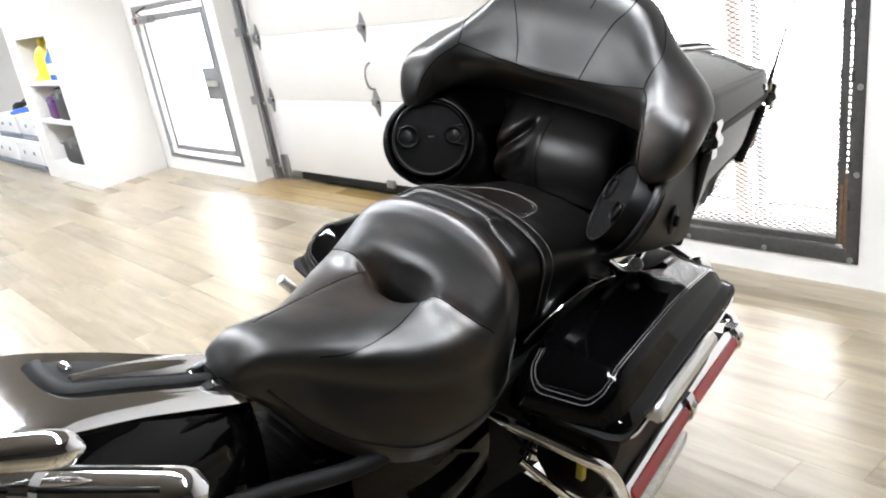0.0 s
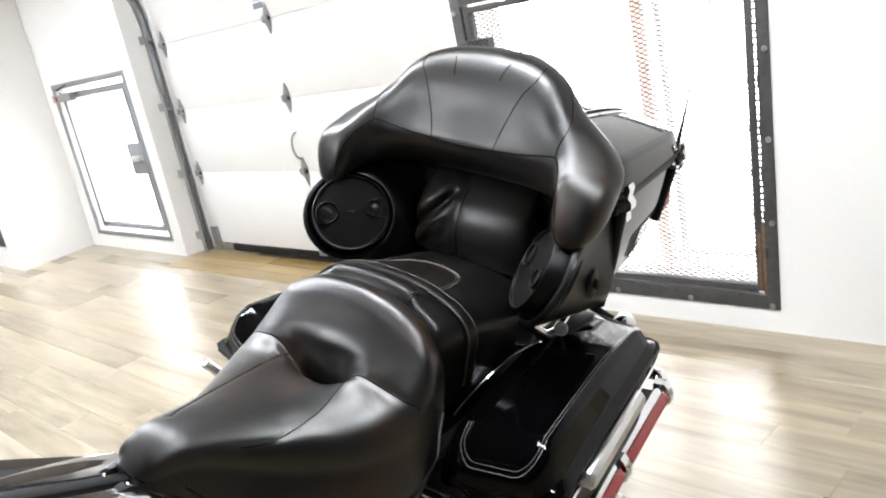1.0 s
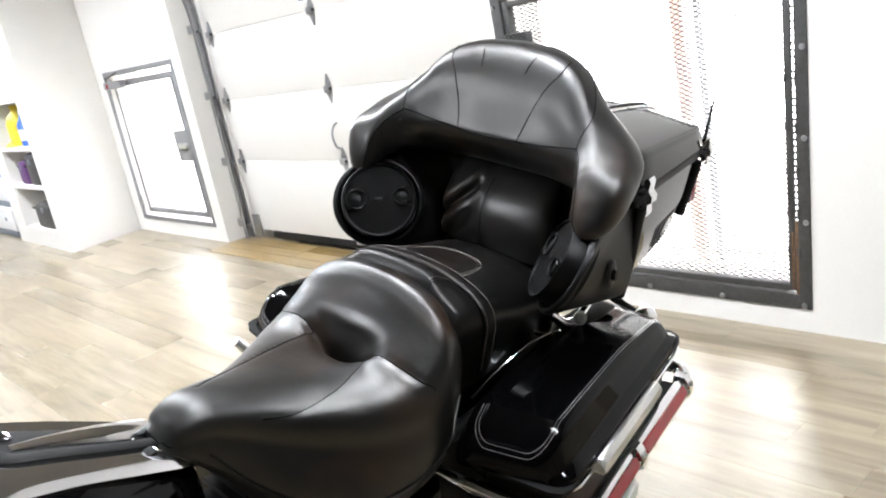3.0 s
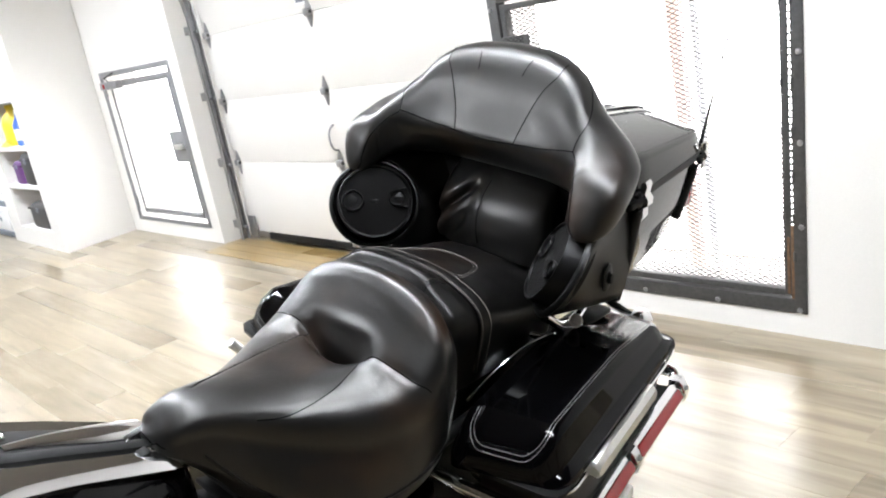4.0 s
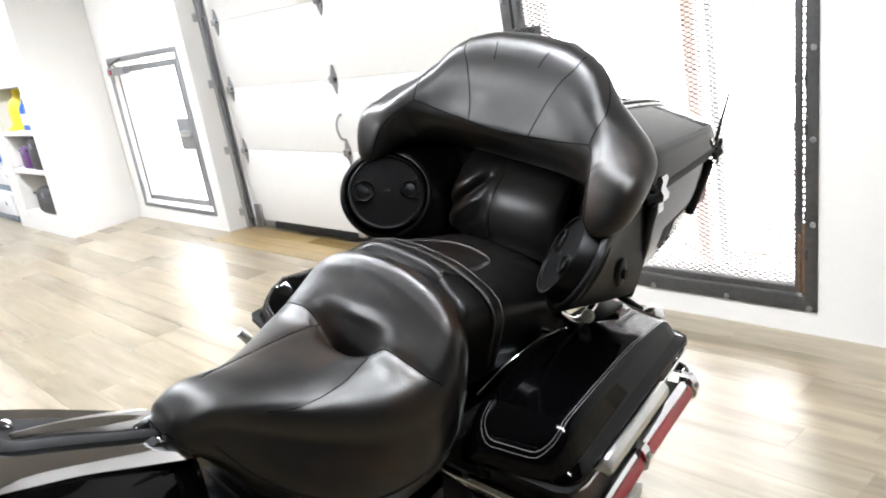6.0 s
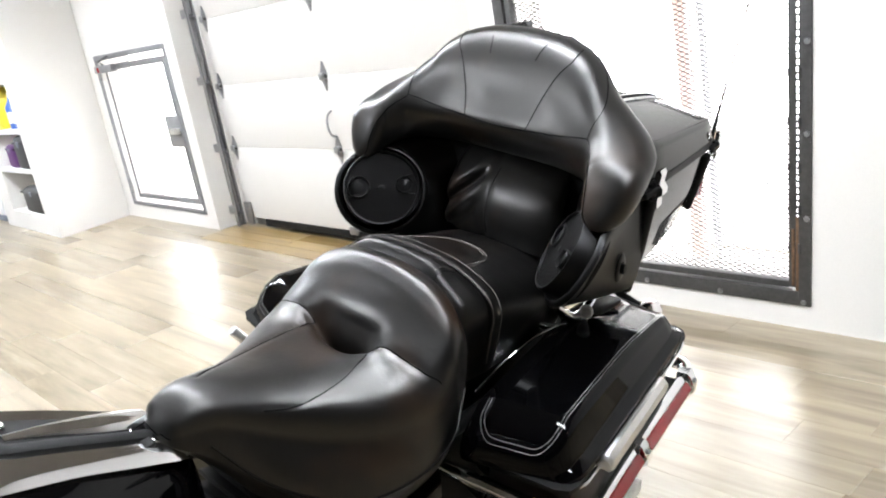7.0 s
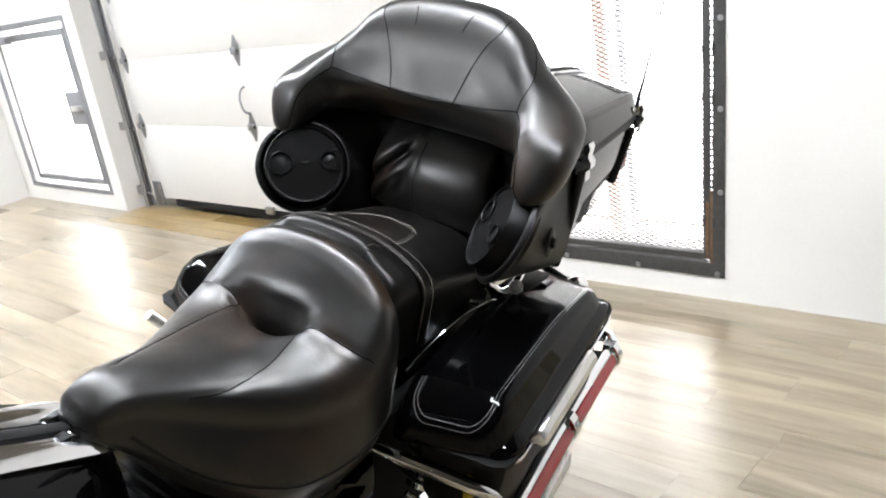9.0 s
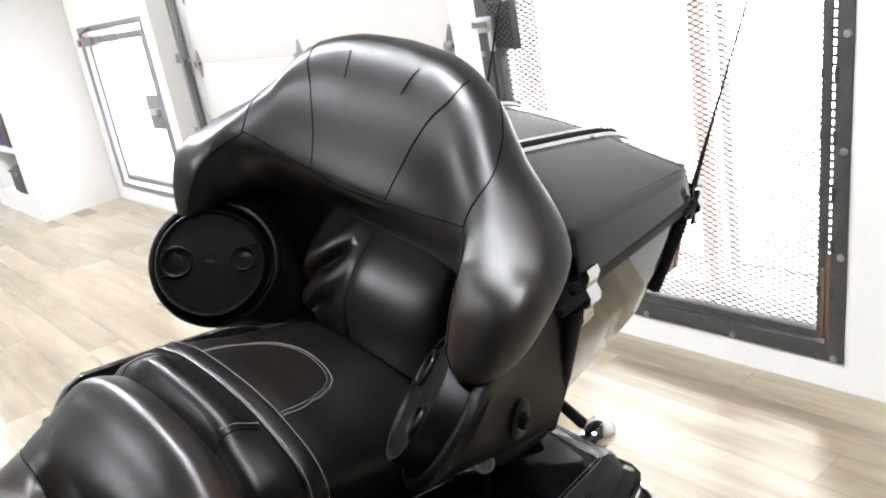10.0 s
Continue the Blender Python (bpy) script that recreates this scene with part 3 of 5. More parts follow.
def jug(x, y, z):
    j = empty("jug", pose(x, y, z, 0, 0, 20), "yellow plastic jug standing on a white shelf", "jug")
    prof = [(0.02, 0.0), (0.12, 0.004), (0.13, 0.02), (0.13, 0.2), (0.10, 0.27), (0.045, 0.31), (0.04, 0.34)]
    v, fc = turned(prof, 20)
    put("body", mesh_of("jug_body", [(a, b * 0.7, c) for a, b, c in v], fc), M_YELLOW, j)
    tube("handle", smooth_path([(0.09, 0, 0.27), (0.15, 0, 0.25), (0.16, 0, 0.14), (0.125, 0, 0.10)]), 0.014, M_YELLOW, j)
    v, fc = turned([(0.04, 0.0), (0.04, 0.03), (0.03, 0.035)], 16)
    put("cap", mesh_of("cap", v, fc), M_YELLOW, j, "", pose(0, 0, 0.335))
    return j


jug(-5.24, 4.76, 0.945)


def bottle(x, y, z):
    b = empty("bottle", pose(x, y, z), "blue plastic bottle with a pale label, beside the yellow jug", "bottle")
    put("body", mesh_of("bottle_body", *turned([(0.06, 0), (0.065, 0.01), (0.065, 0.19), (0.03, 0.25), (0.022, 0.28)], 18)), M_BLUE, b)
    put("label", mesh_of("bottle_label", *turned([(0.0665, 0.05), (0.0665, 0.15)], 18, False)), M_BOX, b, "pale label")
    put("cap", mesh_of("bottle_cap", *turned([(0.024, 0.28), (0.024, 0.31), (0.02, 0.315)], 14)), M_WHITE, b)
    return b


bottle(-4.99, 4.74, 0.945)
bottle(-4.85, 4.74, 0.945)
cloth = put("cloth", None or mesh_of("cloth", [(-5.46 + 0.24 * i / 7, 4.642 + 0.18 * j / 7, 0.949 + 0.05 * math.sin(i * 1.3) ** 2 * math.sin(j * 0.9) ** 2 + (0.03 if 1 < i < 6 and 1 < j < 6 else 0)) for j in range(8) for i in range(8)]
        + [(-5.46 + 0.24 * i / 7, 4.642 + 0.18 * j / 7, 0.9455) for j in range(8) for i in range(8)],
        [(j * 8 + i, j * 8 + i + 1, j * 8 + i + 9, j * 8 + i + 8) for j in range(7) for i in range(7)] + [(64 + j * 8 + i + 8, 64 + j * 8 + i + 9, 64 + j * 8 + i + 1, 64 + j * 8 + i) for j in range(7) for i in range(7)]), M_YELLOW)
tagged(cloth, "crumpled yellow cloth on the shelf edge", "cloth")


def tool_bag(name, lo, hi, mat, label, cat):
    t = empty(name, pose((lo[0] + hi[0]) / 2, (lo[1] + hi[1]) / 2, lo[2]), label, cat)
    sx, sy, h = (hi[0] - lo[0]) / 2, (hi[1] - lo[1]) / 2, hi[2] - lo[2]
    rings = []
    for z, s in ((0, 0.9), (0.02, 1), (h * 0.8, 1), (h * 0.95, 0.92), (h, 0.8)):
        rings.append([(sx * s * math.copysign(abs(math.cos(a)) ** 0.4, math.cos(a)), sy * s * math.copysign(abs(math.sin(a)) ** 0.4, math.sin(a)), z) for a in np.linspace(0, 2 * math.pi, 24, endpoint=False)])
    loft("body", rings, mat, t)
    rbox("lid", (-sx * 0.98, -sy * 0.98, h * 0.78), (sx * 0.98, sy * 0.98, h * 0.84), M_BLACK, t, bevel=0.006)
    tube("handle", smooth_path([(-sx * 0.4, 0, h * 0.98), (-sx * 0.35, 0, h + 0.05), (sx * 0.35, 0, h + 0.05), (sx * 0.4, 0, h * 0.98)]), 0.01, M_BLACK, t)
    rbox("clasp", (-0.03, -sy * 1.03, h * 0.68), (0.03, -sy * 0.96, h * 0.86), M_GREYCARD, t, bevel=0.004)
    return t


tool_bag("black_case", (-5.06, 4.645, 0.59), (-4.68, 4.93, 0.875), M_DARKGREY, "black plastic case on the middle shelf", "case")
tool_bag("purple_case", (-5.38, 4.66, 0.59), (-5.09, 4.90, 0.80), M_PURPLE, "dark purple case on the middle shelf", "case")
tool_bag("black_crate", (-5.32, 4.66, 0.17), (-4.70, 4.98, 0.40), M_DARKGREY, "dark grey lidded plastic crate at the bottom of the niche", "crate")


def storage_box(x, y, z, sx, sy, h):
    b = empty("storage_box", pose(x, y, z), "white plastic storage box with a blue-grey base, stacked", "box", "stacked storage boxes")
    rbox("body", (-sx, -sy, 0.06), (sx, sy, h), M_BOX, b, bevel=0.012)
    rbox("base", (-sx * 1.02, -sy * 1.02, 0.0), (sx * 1.02, sy * 1.02, 0.06), M_GREYCARD, b, "blue-grey base band", bevel=0.008)
    rbox("lid", (-sx * 1.02, -sy * 1.02, h), (sx * 1.02, sy * 1.02, h + 0.02), M_BOX, b, bevel=0.006)
    for hx in (-0.4, 0.4):
        rbox("hand_slot", (hx * sx - 0.03, -sy - 0.004, h * 0.6), (hx * sx + 0.03, -sy + 0.01, h * 0.75), M_GREYCARD, b, bevel=0.002)
    return b


for i, (bx, by) in enumerate(((-6.62, 4.97), (-7.62, 4.97), (-8.62, 4.97))):
    storage_box(bx, by, 0, 0.46, 0.3, 0.27)
    if i != 2:
        storage_box(bx + 0.05, by + 0.06, 0.29, 0.44, 0.28, 0.24)


def loose_part(x, y, z, mat, label, seed):
    rnd = random.Random(seed)
    t = empty("spare_part", pose(x, y, z, 0, 0, rnd.uniform(0, 90)), label, "spare part")
    w, d, h = rnd.uniform(0.1, 0.2), rnd.uniform(0.06, 0.1), rnd.uniform(0.05, 0.12)
    rings = [[(w * s * math.cos(a) * (1 + 0.15 * math.cos(3 * a)), d * s * math.sin(a), zz) for a in np.linspace(0, 2 * math.pi, 16, endpoint=False)] for zz, s in ((0, 0.85), (0.015, 1), (h * 0.7, 0.9), (h, 0.6))]
    loft("body", rings, mat, t)
    tube("stem", smooth_path([(0, 0, h * 0.9), (w * 0.6, d * 0.3, h + 0.05), (w * 1.0, 0, h + 0.02)]), 0.012, M_CHROME, t)
    return t


for k, (px_, py_, pm) in enumerate(((-6.37, 4.97, M_SATIN), (-6.72, 5.07, M_SATIN), (-7.27, 4.92, M_BLUE), (-7.77, 5.02, M_SATIN), (-8.07, 5.12, M_GREYCARD))):
    loose_part(px_, py_, 0.55, pm, "dark motorcycle spare part lying on a storage box" if pm is not M_BLUE else "blue plastic part lying on a storage box", k)


# ---- the motorcycle: x to its own left side, y to its rear, z up; it leans on its side stand ----
from mathutils.bvhtree import BVHTree

bike = empty("motorcycle", pose(1.711, 3.65, 0, 0, 13, 4), "black touring motorcycle with leather seat and saddlebags, leaning on its stand", "motorcycle")
bike.scale = (0.985, 0.985, 0.985)


def grid_part(name, nu, nv, fn, mat, parent, label="", wrap=False, caps=False, angle=60):
    verts = [fn(i / (nu - 1), j / (nv if wrap else nv - 1)) for i in range(nu) for j in range(nv)]
    faces = []
    for i in range(nu - 1):
        for j in range(nv if wrap else nv - 1):
            k = (j + 1) % nv
            faces.append((i * nv + j, i * nv + k, (i + 1) * nv + k, (i + 1) * nv + j))
    if caps:
        faces += [tuple(range(nv)), tuple(range((nu - 1) * nv, nu * nv))]
    me = mesh_of(name, verts, faces, angle=angle)
    ob = put(name, me, mat, parent, label)
    tree = BVHTree.FromPolygons([v.co.copy() for v in me.vertices], [tuple(p.vertices) for p in me.polygons])
    return ob, tree


def snap(points, tree, lift=0.0):
    out = []
    for p in points:
        co, nrm, _, _ = tree.find_nearest(Vector(p))
        out.append(co + nrm * lift)
    return out


def seam(points, tree, parent, name="seam", mat=M_SEAM, r=0.0011, lift=0.0002, steps=10):
    return tube(name, snap(smooth_path(points, steps), tree, lift), r, mat, parent, n=6)


def mirrored(points):
    return [(-x, y, z) for x, y, z in points]


# rider seat
SY = (-0.805, -0.785, -0.74, -0.695, -0.64, -0.58, -0.52, -0.45, -0.405, -0.36, -0.325, -0.295, -0.275)
SEAT_X = 0.02
TOP_Y = (-0.805, -0.785, -0.74, -0.695, -0.64, -0.58, -0.52, -0.47, -0.445, -0.427, -0.412, -0.395, -0.375, -0.35, -0.322, -0.298, -0.275)
top_centre = table(TOP_Y, (0.893, 0.922, 0.934, 0.928, 0.914, 0.900, 0.890, 0.878, 0.862, 0.826, 0.872, 0.926, 0.962, 0.990, 1.004, 0.996, 0.950))
top_side = table(TOP_Y, (0.893, 0.922, 0.934, 0.929, 0.917, 0.909, 0.907, 0.912, 0.918, 0.925, 0.934, 0.947, 0.964, 0.987, 1.002, 0.994, 0.950))
seat_half = table(SY, (0.026, 0.045, 0.058, 0.072, 0.10, 0.14, 0.178, 0.210, 0.218, 0.214, 0.205, 0.195, 0.185))
seat_mid = table(SY, (0.880, 0.888, 0.884, 0.862, 0.832, 0.810, 0.800, 0.80, 0.812, 0.838, 0.855, 0.858, 0.855))
seat_low = table(SY, (0.870, 0.858, 0.81, 0.745, 0.70, 0.675, 0.668, 0.68, 0.69, 0.705, 0.72, 0.74, 0.75))
seat_flare = table(SY, (0, 0.004, 0.012, 0.026, 0.044, 0.046, 0.030, 0.012, 0.002, -0.004, -0.010, -0.014, -0.016))
SEAT_SEAMS = ([(-0.020, -0.71), (-0.062, -0.62), (-0.077, -0.52), (-0.076, -0.427)],
              [(0.080, -0.66), (0.103, -0.60), (0.108, -0.53), (0.093, -0.47), (0.076, -0.427)],
              [(-0.076, -0.427), (-0.14, -0.428), (-0.20, -0.414)],
              [(0.076, -0.427), (0.14, -0.427), (0.19, -0.414), (0.212, -0.395)])
SEAM_LINES = [[(p.x, p.y) for p in smooth_path([(x, y, 0) for x, y in pts], 8)] for pts in SEAT_SEAMS]
SEAM_SPOTS = np.array([p for line in SEAM_LINES for p in line])


def seat_point(s, t):
    y = SY[0] + (SY[-1] - SY[0]) * s
    u = 2 * t - 1
    half, mid, low = seat_half(y), seat_mid(y), seat_low(y)
    a = min(abs(u) / 0.74, 1.0) * math.pi / 2
    x = half * math.sin(a) ** 0.95
    fold = bump_at(y, -0.422, 0.035)
    hollow = math.exp(-(x / (0.100 - 0.022 * fold)) ** (2.0 + 0.9 * fold))
    top = top_side(y) + (top_centre(y) - top_side(y)) * hollow
    z = mid + (top - mid) * max(math.cos(a), 0) ** 0.72
    if abs(u) > 0.74:
        k = (abs(u) - 0.74) / 0.26
        x = half * (1 + 0.03 * math.sin(k * math.pi)) + seat_flare(y) * math.sin(k * math.pi / 2) - 0.008 * max(0, k - 0.75) / 0.25
        z = mid - (mid - low) * k
    else:
        gap = np.hypot(SEAM_SPOTS[:, 0] - math.copysign(x, u), SEAM_SPOTS[:, 1] - y).min()
        z -= 0.0022 * math.exp(-(gap / 0.007) ** 2)
    # the hump's upper front leans forward over the fold
    y -= 0.016 * bump_at(y, -0.398, 0.020) * bump_at(x, 0, 0.085)
    # rear corners sweep forward
    y -= 0.9 * max(0.0, abs(x) - 0.10) ** 1.5 * min(1.0, max(0.0, (y + 0.36) / 0.08))
    return (math.copysign(x, u) + SEAT_X, y, z)


seat, seat_tree = grid_part("rider_seat", 200, 130, seat_point, M_LEATHER, bike, "black leather bucket seat with a deep crease and sewn seams", caps=True)


def drop(points, tree, steps=10):
    """Points of a smooth line, let down on a surface from above."""
    out = []
    for p in smooth_path(points, steps):
        hit = tree.ray_cast(Vector((p.x, p.y, 1.4)), Vector((0, 0, -1)))[0]
        out.append(hit + Vector((0, 0, 0.0003)) if hit else p)
    return out


for pts in SEAT_SEAMS:
    tube("seam", drop([(x + SEAT_X, y, 1) for x, y in pts], seat_tree), 0.0011, M_SEAM, seat, n=6)
for sgn in (1, -1):
    seam([(SEAT_X + sgn * (seat_half(y) + seat_flare(y) * 0.9), y, seat_low(y) + 0.038) for y in (-0.75, -0.695, -0.64, -0.58, -0.52, -0.44, -0.36, -0.29)], seat_tree, seat, "welt", M_LEATHER_DULL, 0.003, 0.001)
seam([(-0.05, -0.79, 0.885), (0, -0.805, 0.893), (0.05, -0.79, 0.885)], seat_tree, seat)

# passenger seat
PY = (-0.305, -0.288, -0.25, -0.18, -0.10, -0.03, 0.035, 0.06)
pass_top = table((-0.305, -0.288, -0.265, -0.242, -0.222, -0.205, -0.18, -0.10, -0.03, 0.035, 0.06), (0.930, 0.962, 0.978, 0.978, 0.973, 0.969, 0.966, 0.942, 0.925, 0.912, 0.88))
pass_half = table(PY, (0.175, 0.18, 0.185, 0.19, 0.19, 0.19, 0.185, 0.17))


def pass_point(s, t):
    y = PY[0] + (PY[-1] - PY[0]) * s
    u = 2 * t - 1
    top, half = pass_top(y), pass_half(y)
    mid, low = top - 0.085, 0.76
    a = min(abs(u) / 0.76, 1.0) * math.pi / 2
    x, z = half * math.sin(a) ** 0.95, mid + (top - mid) * max(math.cos(a), 0) ** 0.7
    if abs(u) > 0.76:
        k = (abs(u) - 0.76) / 0.24
        x, z = half * (1 - 0.12 * k), mid - (mid - low) * k
    inside = 1 / (1 + (abs(math.copysign(x, u) - 0.004) / 0.108) ** 14)
    z += 0.020 * bump_at(y, -0.258, 0.026) * inside + 0.003 * inside * (1 if y > -0.23 else 0)
    return (math.copysign(x, u), y, z)


pillion, pillion_tree = grid_part("passenger_seat", 60, 56, pass_point, M_LEATHER_DULL, bike, "dull black leather passenger seat with a stitched loop", caps=True)
loop = [(-0.092, -0.19, 1), (-0.092, -0.12, 1), (-0.078, -0.075, 1), (-0.035, -0.05, 1), (0.03, -0.05, 1), (0.08, -0.07, 1), (0.112, -0.13, 1), (0.116, -0.19, 1), (0.113, -0.24, 1), (0.106, -0.28, 1)]
seam(loop, pillion_tree, pillion, "loop_seam", M_THREAD, 0.0009)
seam([(x * 0.94, y - 0.006 if y > -0.1 else y, z) for x, y, z in loop[:-2]], pillion_tree, pillion, "loop_seam", M_THREAD, 0.0006)
for pts in ([(-0.13, -0.285, 1), (-0.135, -0.255, 1), (-0.12, -0.226, 1)], [(0.106, -0.292, 1), (0.108, -0.26, 1), (0.112, -0.226, 1)]):
    tube("seam", drop(pts, pillion_tree), 0.0011, M_SEAM, pillion, n=6)


def strap_y(x):
    return -0.204 + 0.1 * x * x


rings = []
for k in range(61):
    w = 0.03 + 0.94 * k / 60
    q = [Vector(pass_point((strap_y(0.19 * (2 * t - 1)) - PY[0]) / (PY[-1] - PY[0]), t)) for t in (w - 0.01, w, w + 0.01)]
    nrm = pillion_tree.find_nearest(q[1])[1]
    across = nrm.cross((q[2] - q[0]).normalized()).normalized()
    rings.append([q[1] + across * a + nrm * b for a, b in ((-0.0155, 0.0), (-0.0145, 0.0055), (-0.011, 0.0075), (0, 0.0070), (0.011, 0.0075), (0.0145, 0.0055), (0.0155, 0.0), (0, -0.003))])
strap = loft("strap", rings, M_LEATHER_DULL, pillion, "black leather strap with pale stitched edges")
mid_edges = [[r[2] for r in rings], [r[4] for r in rings]]
tubes("stitching", mid_edges, 0.0008, M_THREAD, strap)

# lower back pad
def pad_point(s, t):
    z = 0.915 + 0.185 * s
    a = (2 * t - 1)
    half = (0.158 if a > 0 else 0.142) - 0.02 * s ** 3
    x = half * math.copysign(abs(math.sin(a * math.pi / 2)) ** 0.8, a)
    bulge = max(math.cos(a * math.pi / 2), 0) ** 0.5
    y = 0.092 - 0.040 * bulge * (0.65 + 0.35 * math.sin(min(s * 1.15, 1) * math.pi)) + 0.03 * s ** 5 - 0.052 * (1 - s ** 2)
    y += 0.007 * bump_at(x, -0.022, 0.007) * bulge
    side = min(1.0, max(0.0, (-0.03 - x) / 0.03))
    fold = (z - 1.045) - 0.86 * (x + 0.045)
    y += side * bulge * (0.022 * bump_at(fold, 0, 0.013) - 0.007 * bump_at(fold, -0.03, 0.014) + 0.010 * bump_at(fold, -0.06, 0.014) - 0.005 * bump_at(fold, 0.035, 0.015))
    return (x, y, z)


pad, pad_tree = grid_part("lower_back_pad", 50, 60, pad_point, M_LEATHER, bike, "creased black leather lower back pad")
seam([(-0.022, -0.02, 0.93), (-0.02, 0.0, 1.0), (-0.018, 0.04, 1.085)], pad_tree, pad)

# wrap-round upper backrest
ARC = smooth_path([(-0.307, -0.078, 0), (-0.300, -0.02, 0), (-0.255, 0.038, 0), (-0.16, 0.066, 0), (0, 0.072, 0), (0.16, 0.066, 0), (0.255, 0.038, 0), (0.300, -0.02, 0), (0.307, -0.078, 0)], 12)
ARC_LEN = [0.0]
for p, q in zip(ARC, ARC[1:]):
    ARC_LEN.append(ARC_LEN[-1] + (q - p).length)
HALF = ARC_LEN[-1] / 2
back_top = table((0, 0.08, 0.13, 0.17, 0.22, 0.27, 0.32, 0.37, HALF + 0.001), (1.348, 1.344, 1.333, 1.312, 1.262, 1.222, 1.190, 1.152, 1.092))
back_low = table((0, 0.12, 0.2, 0.28, 0.35, HALF + 0.001), (1.10, 1.10, 1.095, 1.085, 1.062, 1.042))
back_thick = table((0, 0.15, 0.27, 0.36, HALF + 0.001), (0.052, 0.05, 0.046, 0.046, 0.045))


def arc_at(d):
    k = min(max(int(np.searchsorted(ARC_LEN, d)) - 1, 0), len(ARC) - 2)
    w = (d - ARC_LEN[k]) / (ARC_LEN[k + 1] - ARC_LEN[k])
    return ARC[k].lerp(ARC[k + 1], w), (ARC[min(k + 2, len(ARC) - 1)] - ARC[max(k - 1, 0)]).normalized()


def back_point(s, t):
    e = 0.5 - 0.5 * math.cos(math.pi * s) if s < 0 else s
    d = e * 2 * HALF
    g = abs(d - HALF)
    p, tang = arc_at(d)
    back = Vector((-tang.y, tang.x, 0))
    top, low, th = back_top(g), back_low(g), back_thick(g)
    close = min(1.0, (HALF - g) / 0.045)
    shrink = math.sqrt(max(0.0, 1 - (1 - close) ** 2)) if close < 1 else 1.0
    zc, h = (top + low) / 2, (top - low) / 2
    a = 2 * math.pi * t
    ca, sa = math.cos(a), math.sin(a)
    b = math.copysign(abs(ca) ** (0.8 - 0.18 * min(1.0, max(0.0, (g - 0.22) / 0.12))), ca)
    z = zc + h * math.copysign(abs(sa) ** (0.8 if sa > 0 else 0.9), sa) * (0.35 + 0.65 * shrink)
    lean = 0.34 * (1 - min(g / 0.33, 1) ** 2)
    depth = th * (0.2 + 0.8 * shrink)
    over = max(0.0, z - 1.17)
    y_off = depth * b + lean * over
    if b > 0:
        y_off += 0.036 * b * bump_at(g, 0.285, 0.075) * min(1.0, max(0.0, (z - 1.05) / 0.12))
    else:
        y_off -= 0.010 * bump_at(z, 1.165, 0.035) * bump_at(g, 0, 0.24)
    q = p + back * y_off
    return (q.x, q.y, z)


backrest, back_tree = grid_part("backrest", 120, 64, back_point, M_LEATHER, bike, "wrap-round black leather backrest with a domed sewn centre", wrap=True, caps=True)
lateral = [(-0.226, -0.01, 1.203), (-0.15, 0.0, 1.188), (-0.072, 0.01, 1.178), (0.0, 0.01, 1.174), (0.078, 0.01, 1.177), (0.15, 0.0, 1.186), (0.226, -0.01, 1.2)]
seam(lateral, back_tree, backrest, r=0.0013)
rib = [(0.078, 0.01, 1.178), (0.092, 0.02, 1.23), (0.118, 0.04, 1.29), (0.142, 0.06, 1.322), (0.15, 0.10, 1.34)]
wing = [(0.226, -0.01, 1.2), (0.252, -0.04, 1.17), (0.266, -0.08, 1.13), (0.272, -0.1, 1.085), (0.285, -0.1, 1.055)]
ridge = [(0.226, -0.01, 1.2), (0.236, 0.04, 1.24), (0.215, 0.09, 1.28), (0.17, 0.13, 1.315)]
tuck = [(0.068, 0.08, 1.345), (0.062, 0.07, 1.33), (0.056, 0.05, 1.312)]
for pts in (rib, wing, ridge, tuck):
    seam(pts, back_tree, backrest, r=0.0011)
    seam(mirrored(pts), back_tree, backrest, r=0.0011)


# ---- top case ----
def plan_loop(half_f, half_r, y0, y1, z, n=56, p=0.28):
    out = []
    for k in range(n):
        a = 2 * math.pi * k / n
        cx = math.copysign(abs(math.cos(a)) ** p, math.cos(a))
        cy = math.copysign(abs(math.sin(a)) ** p, math.sin(a))
        y = (y0 + y1) / 2 + cy * (y1 - y0) / 2
        half = half_f + (half_r - half_f) * (y - y0) / (y1 - y0)
        out.append((cx * half, y, z(y) if callable(z) else z))
    return out


case = empty("top_case", Matrix(), "", "")
case.parent = bike
case["label"] = "gloss black rear top case with chrome latches"
case.matrix_basis = Matrix.Translation((0, 0.05 * 0.038, 0)) @ Matrix.Diagonal((1, 1.038, 1, 1))
low_edge = lambda k: (lambda y: 0.80 + 0.24 * (y - 0.12) + k)
body_rings = [plan_loop(0.19, 0.18, 0.13, 0.43, low_edge(0)), plan_loop(0.225, 0.205, 0.12, 0.45, low_edge(0.004)), plan_loop(0.24, 0.218, 0.112, 0.462, low_edge(0.02)),
              plan_loop(0.272, 0.24, 0.10, 0.480, lambda y: 0.95 + 0.08 * (y - 0.12)), plan_loop(0.292, 0.25, 0.095, 0.49, 1.05), plan_loop(0.297, 0.253, 0.094, 0.494, 1.072)]
loft("body", body_rings, M_CASE, case, "gloss black case body", angle=50)
loft("rim_band", [plan_loop(0.301, 0.257, 0.090, 0.498, 1.066), plan_loop(0.306, 0.262, 0.086, 0.503, 1.072), plan_loop(0.306, 0.262, 0.086, 0.503, 1.086), plan_loop(0.301, 0.257, 0.090, 0.498, 1.09)], M_SATIN, case, "satin black rim band")


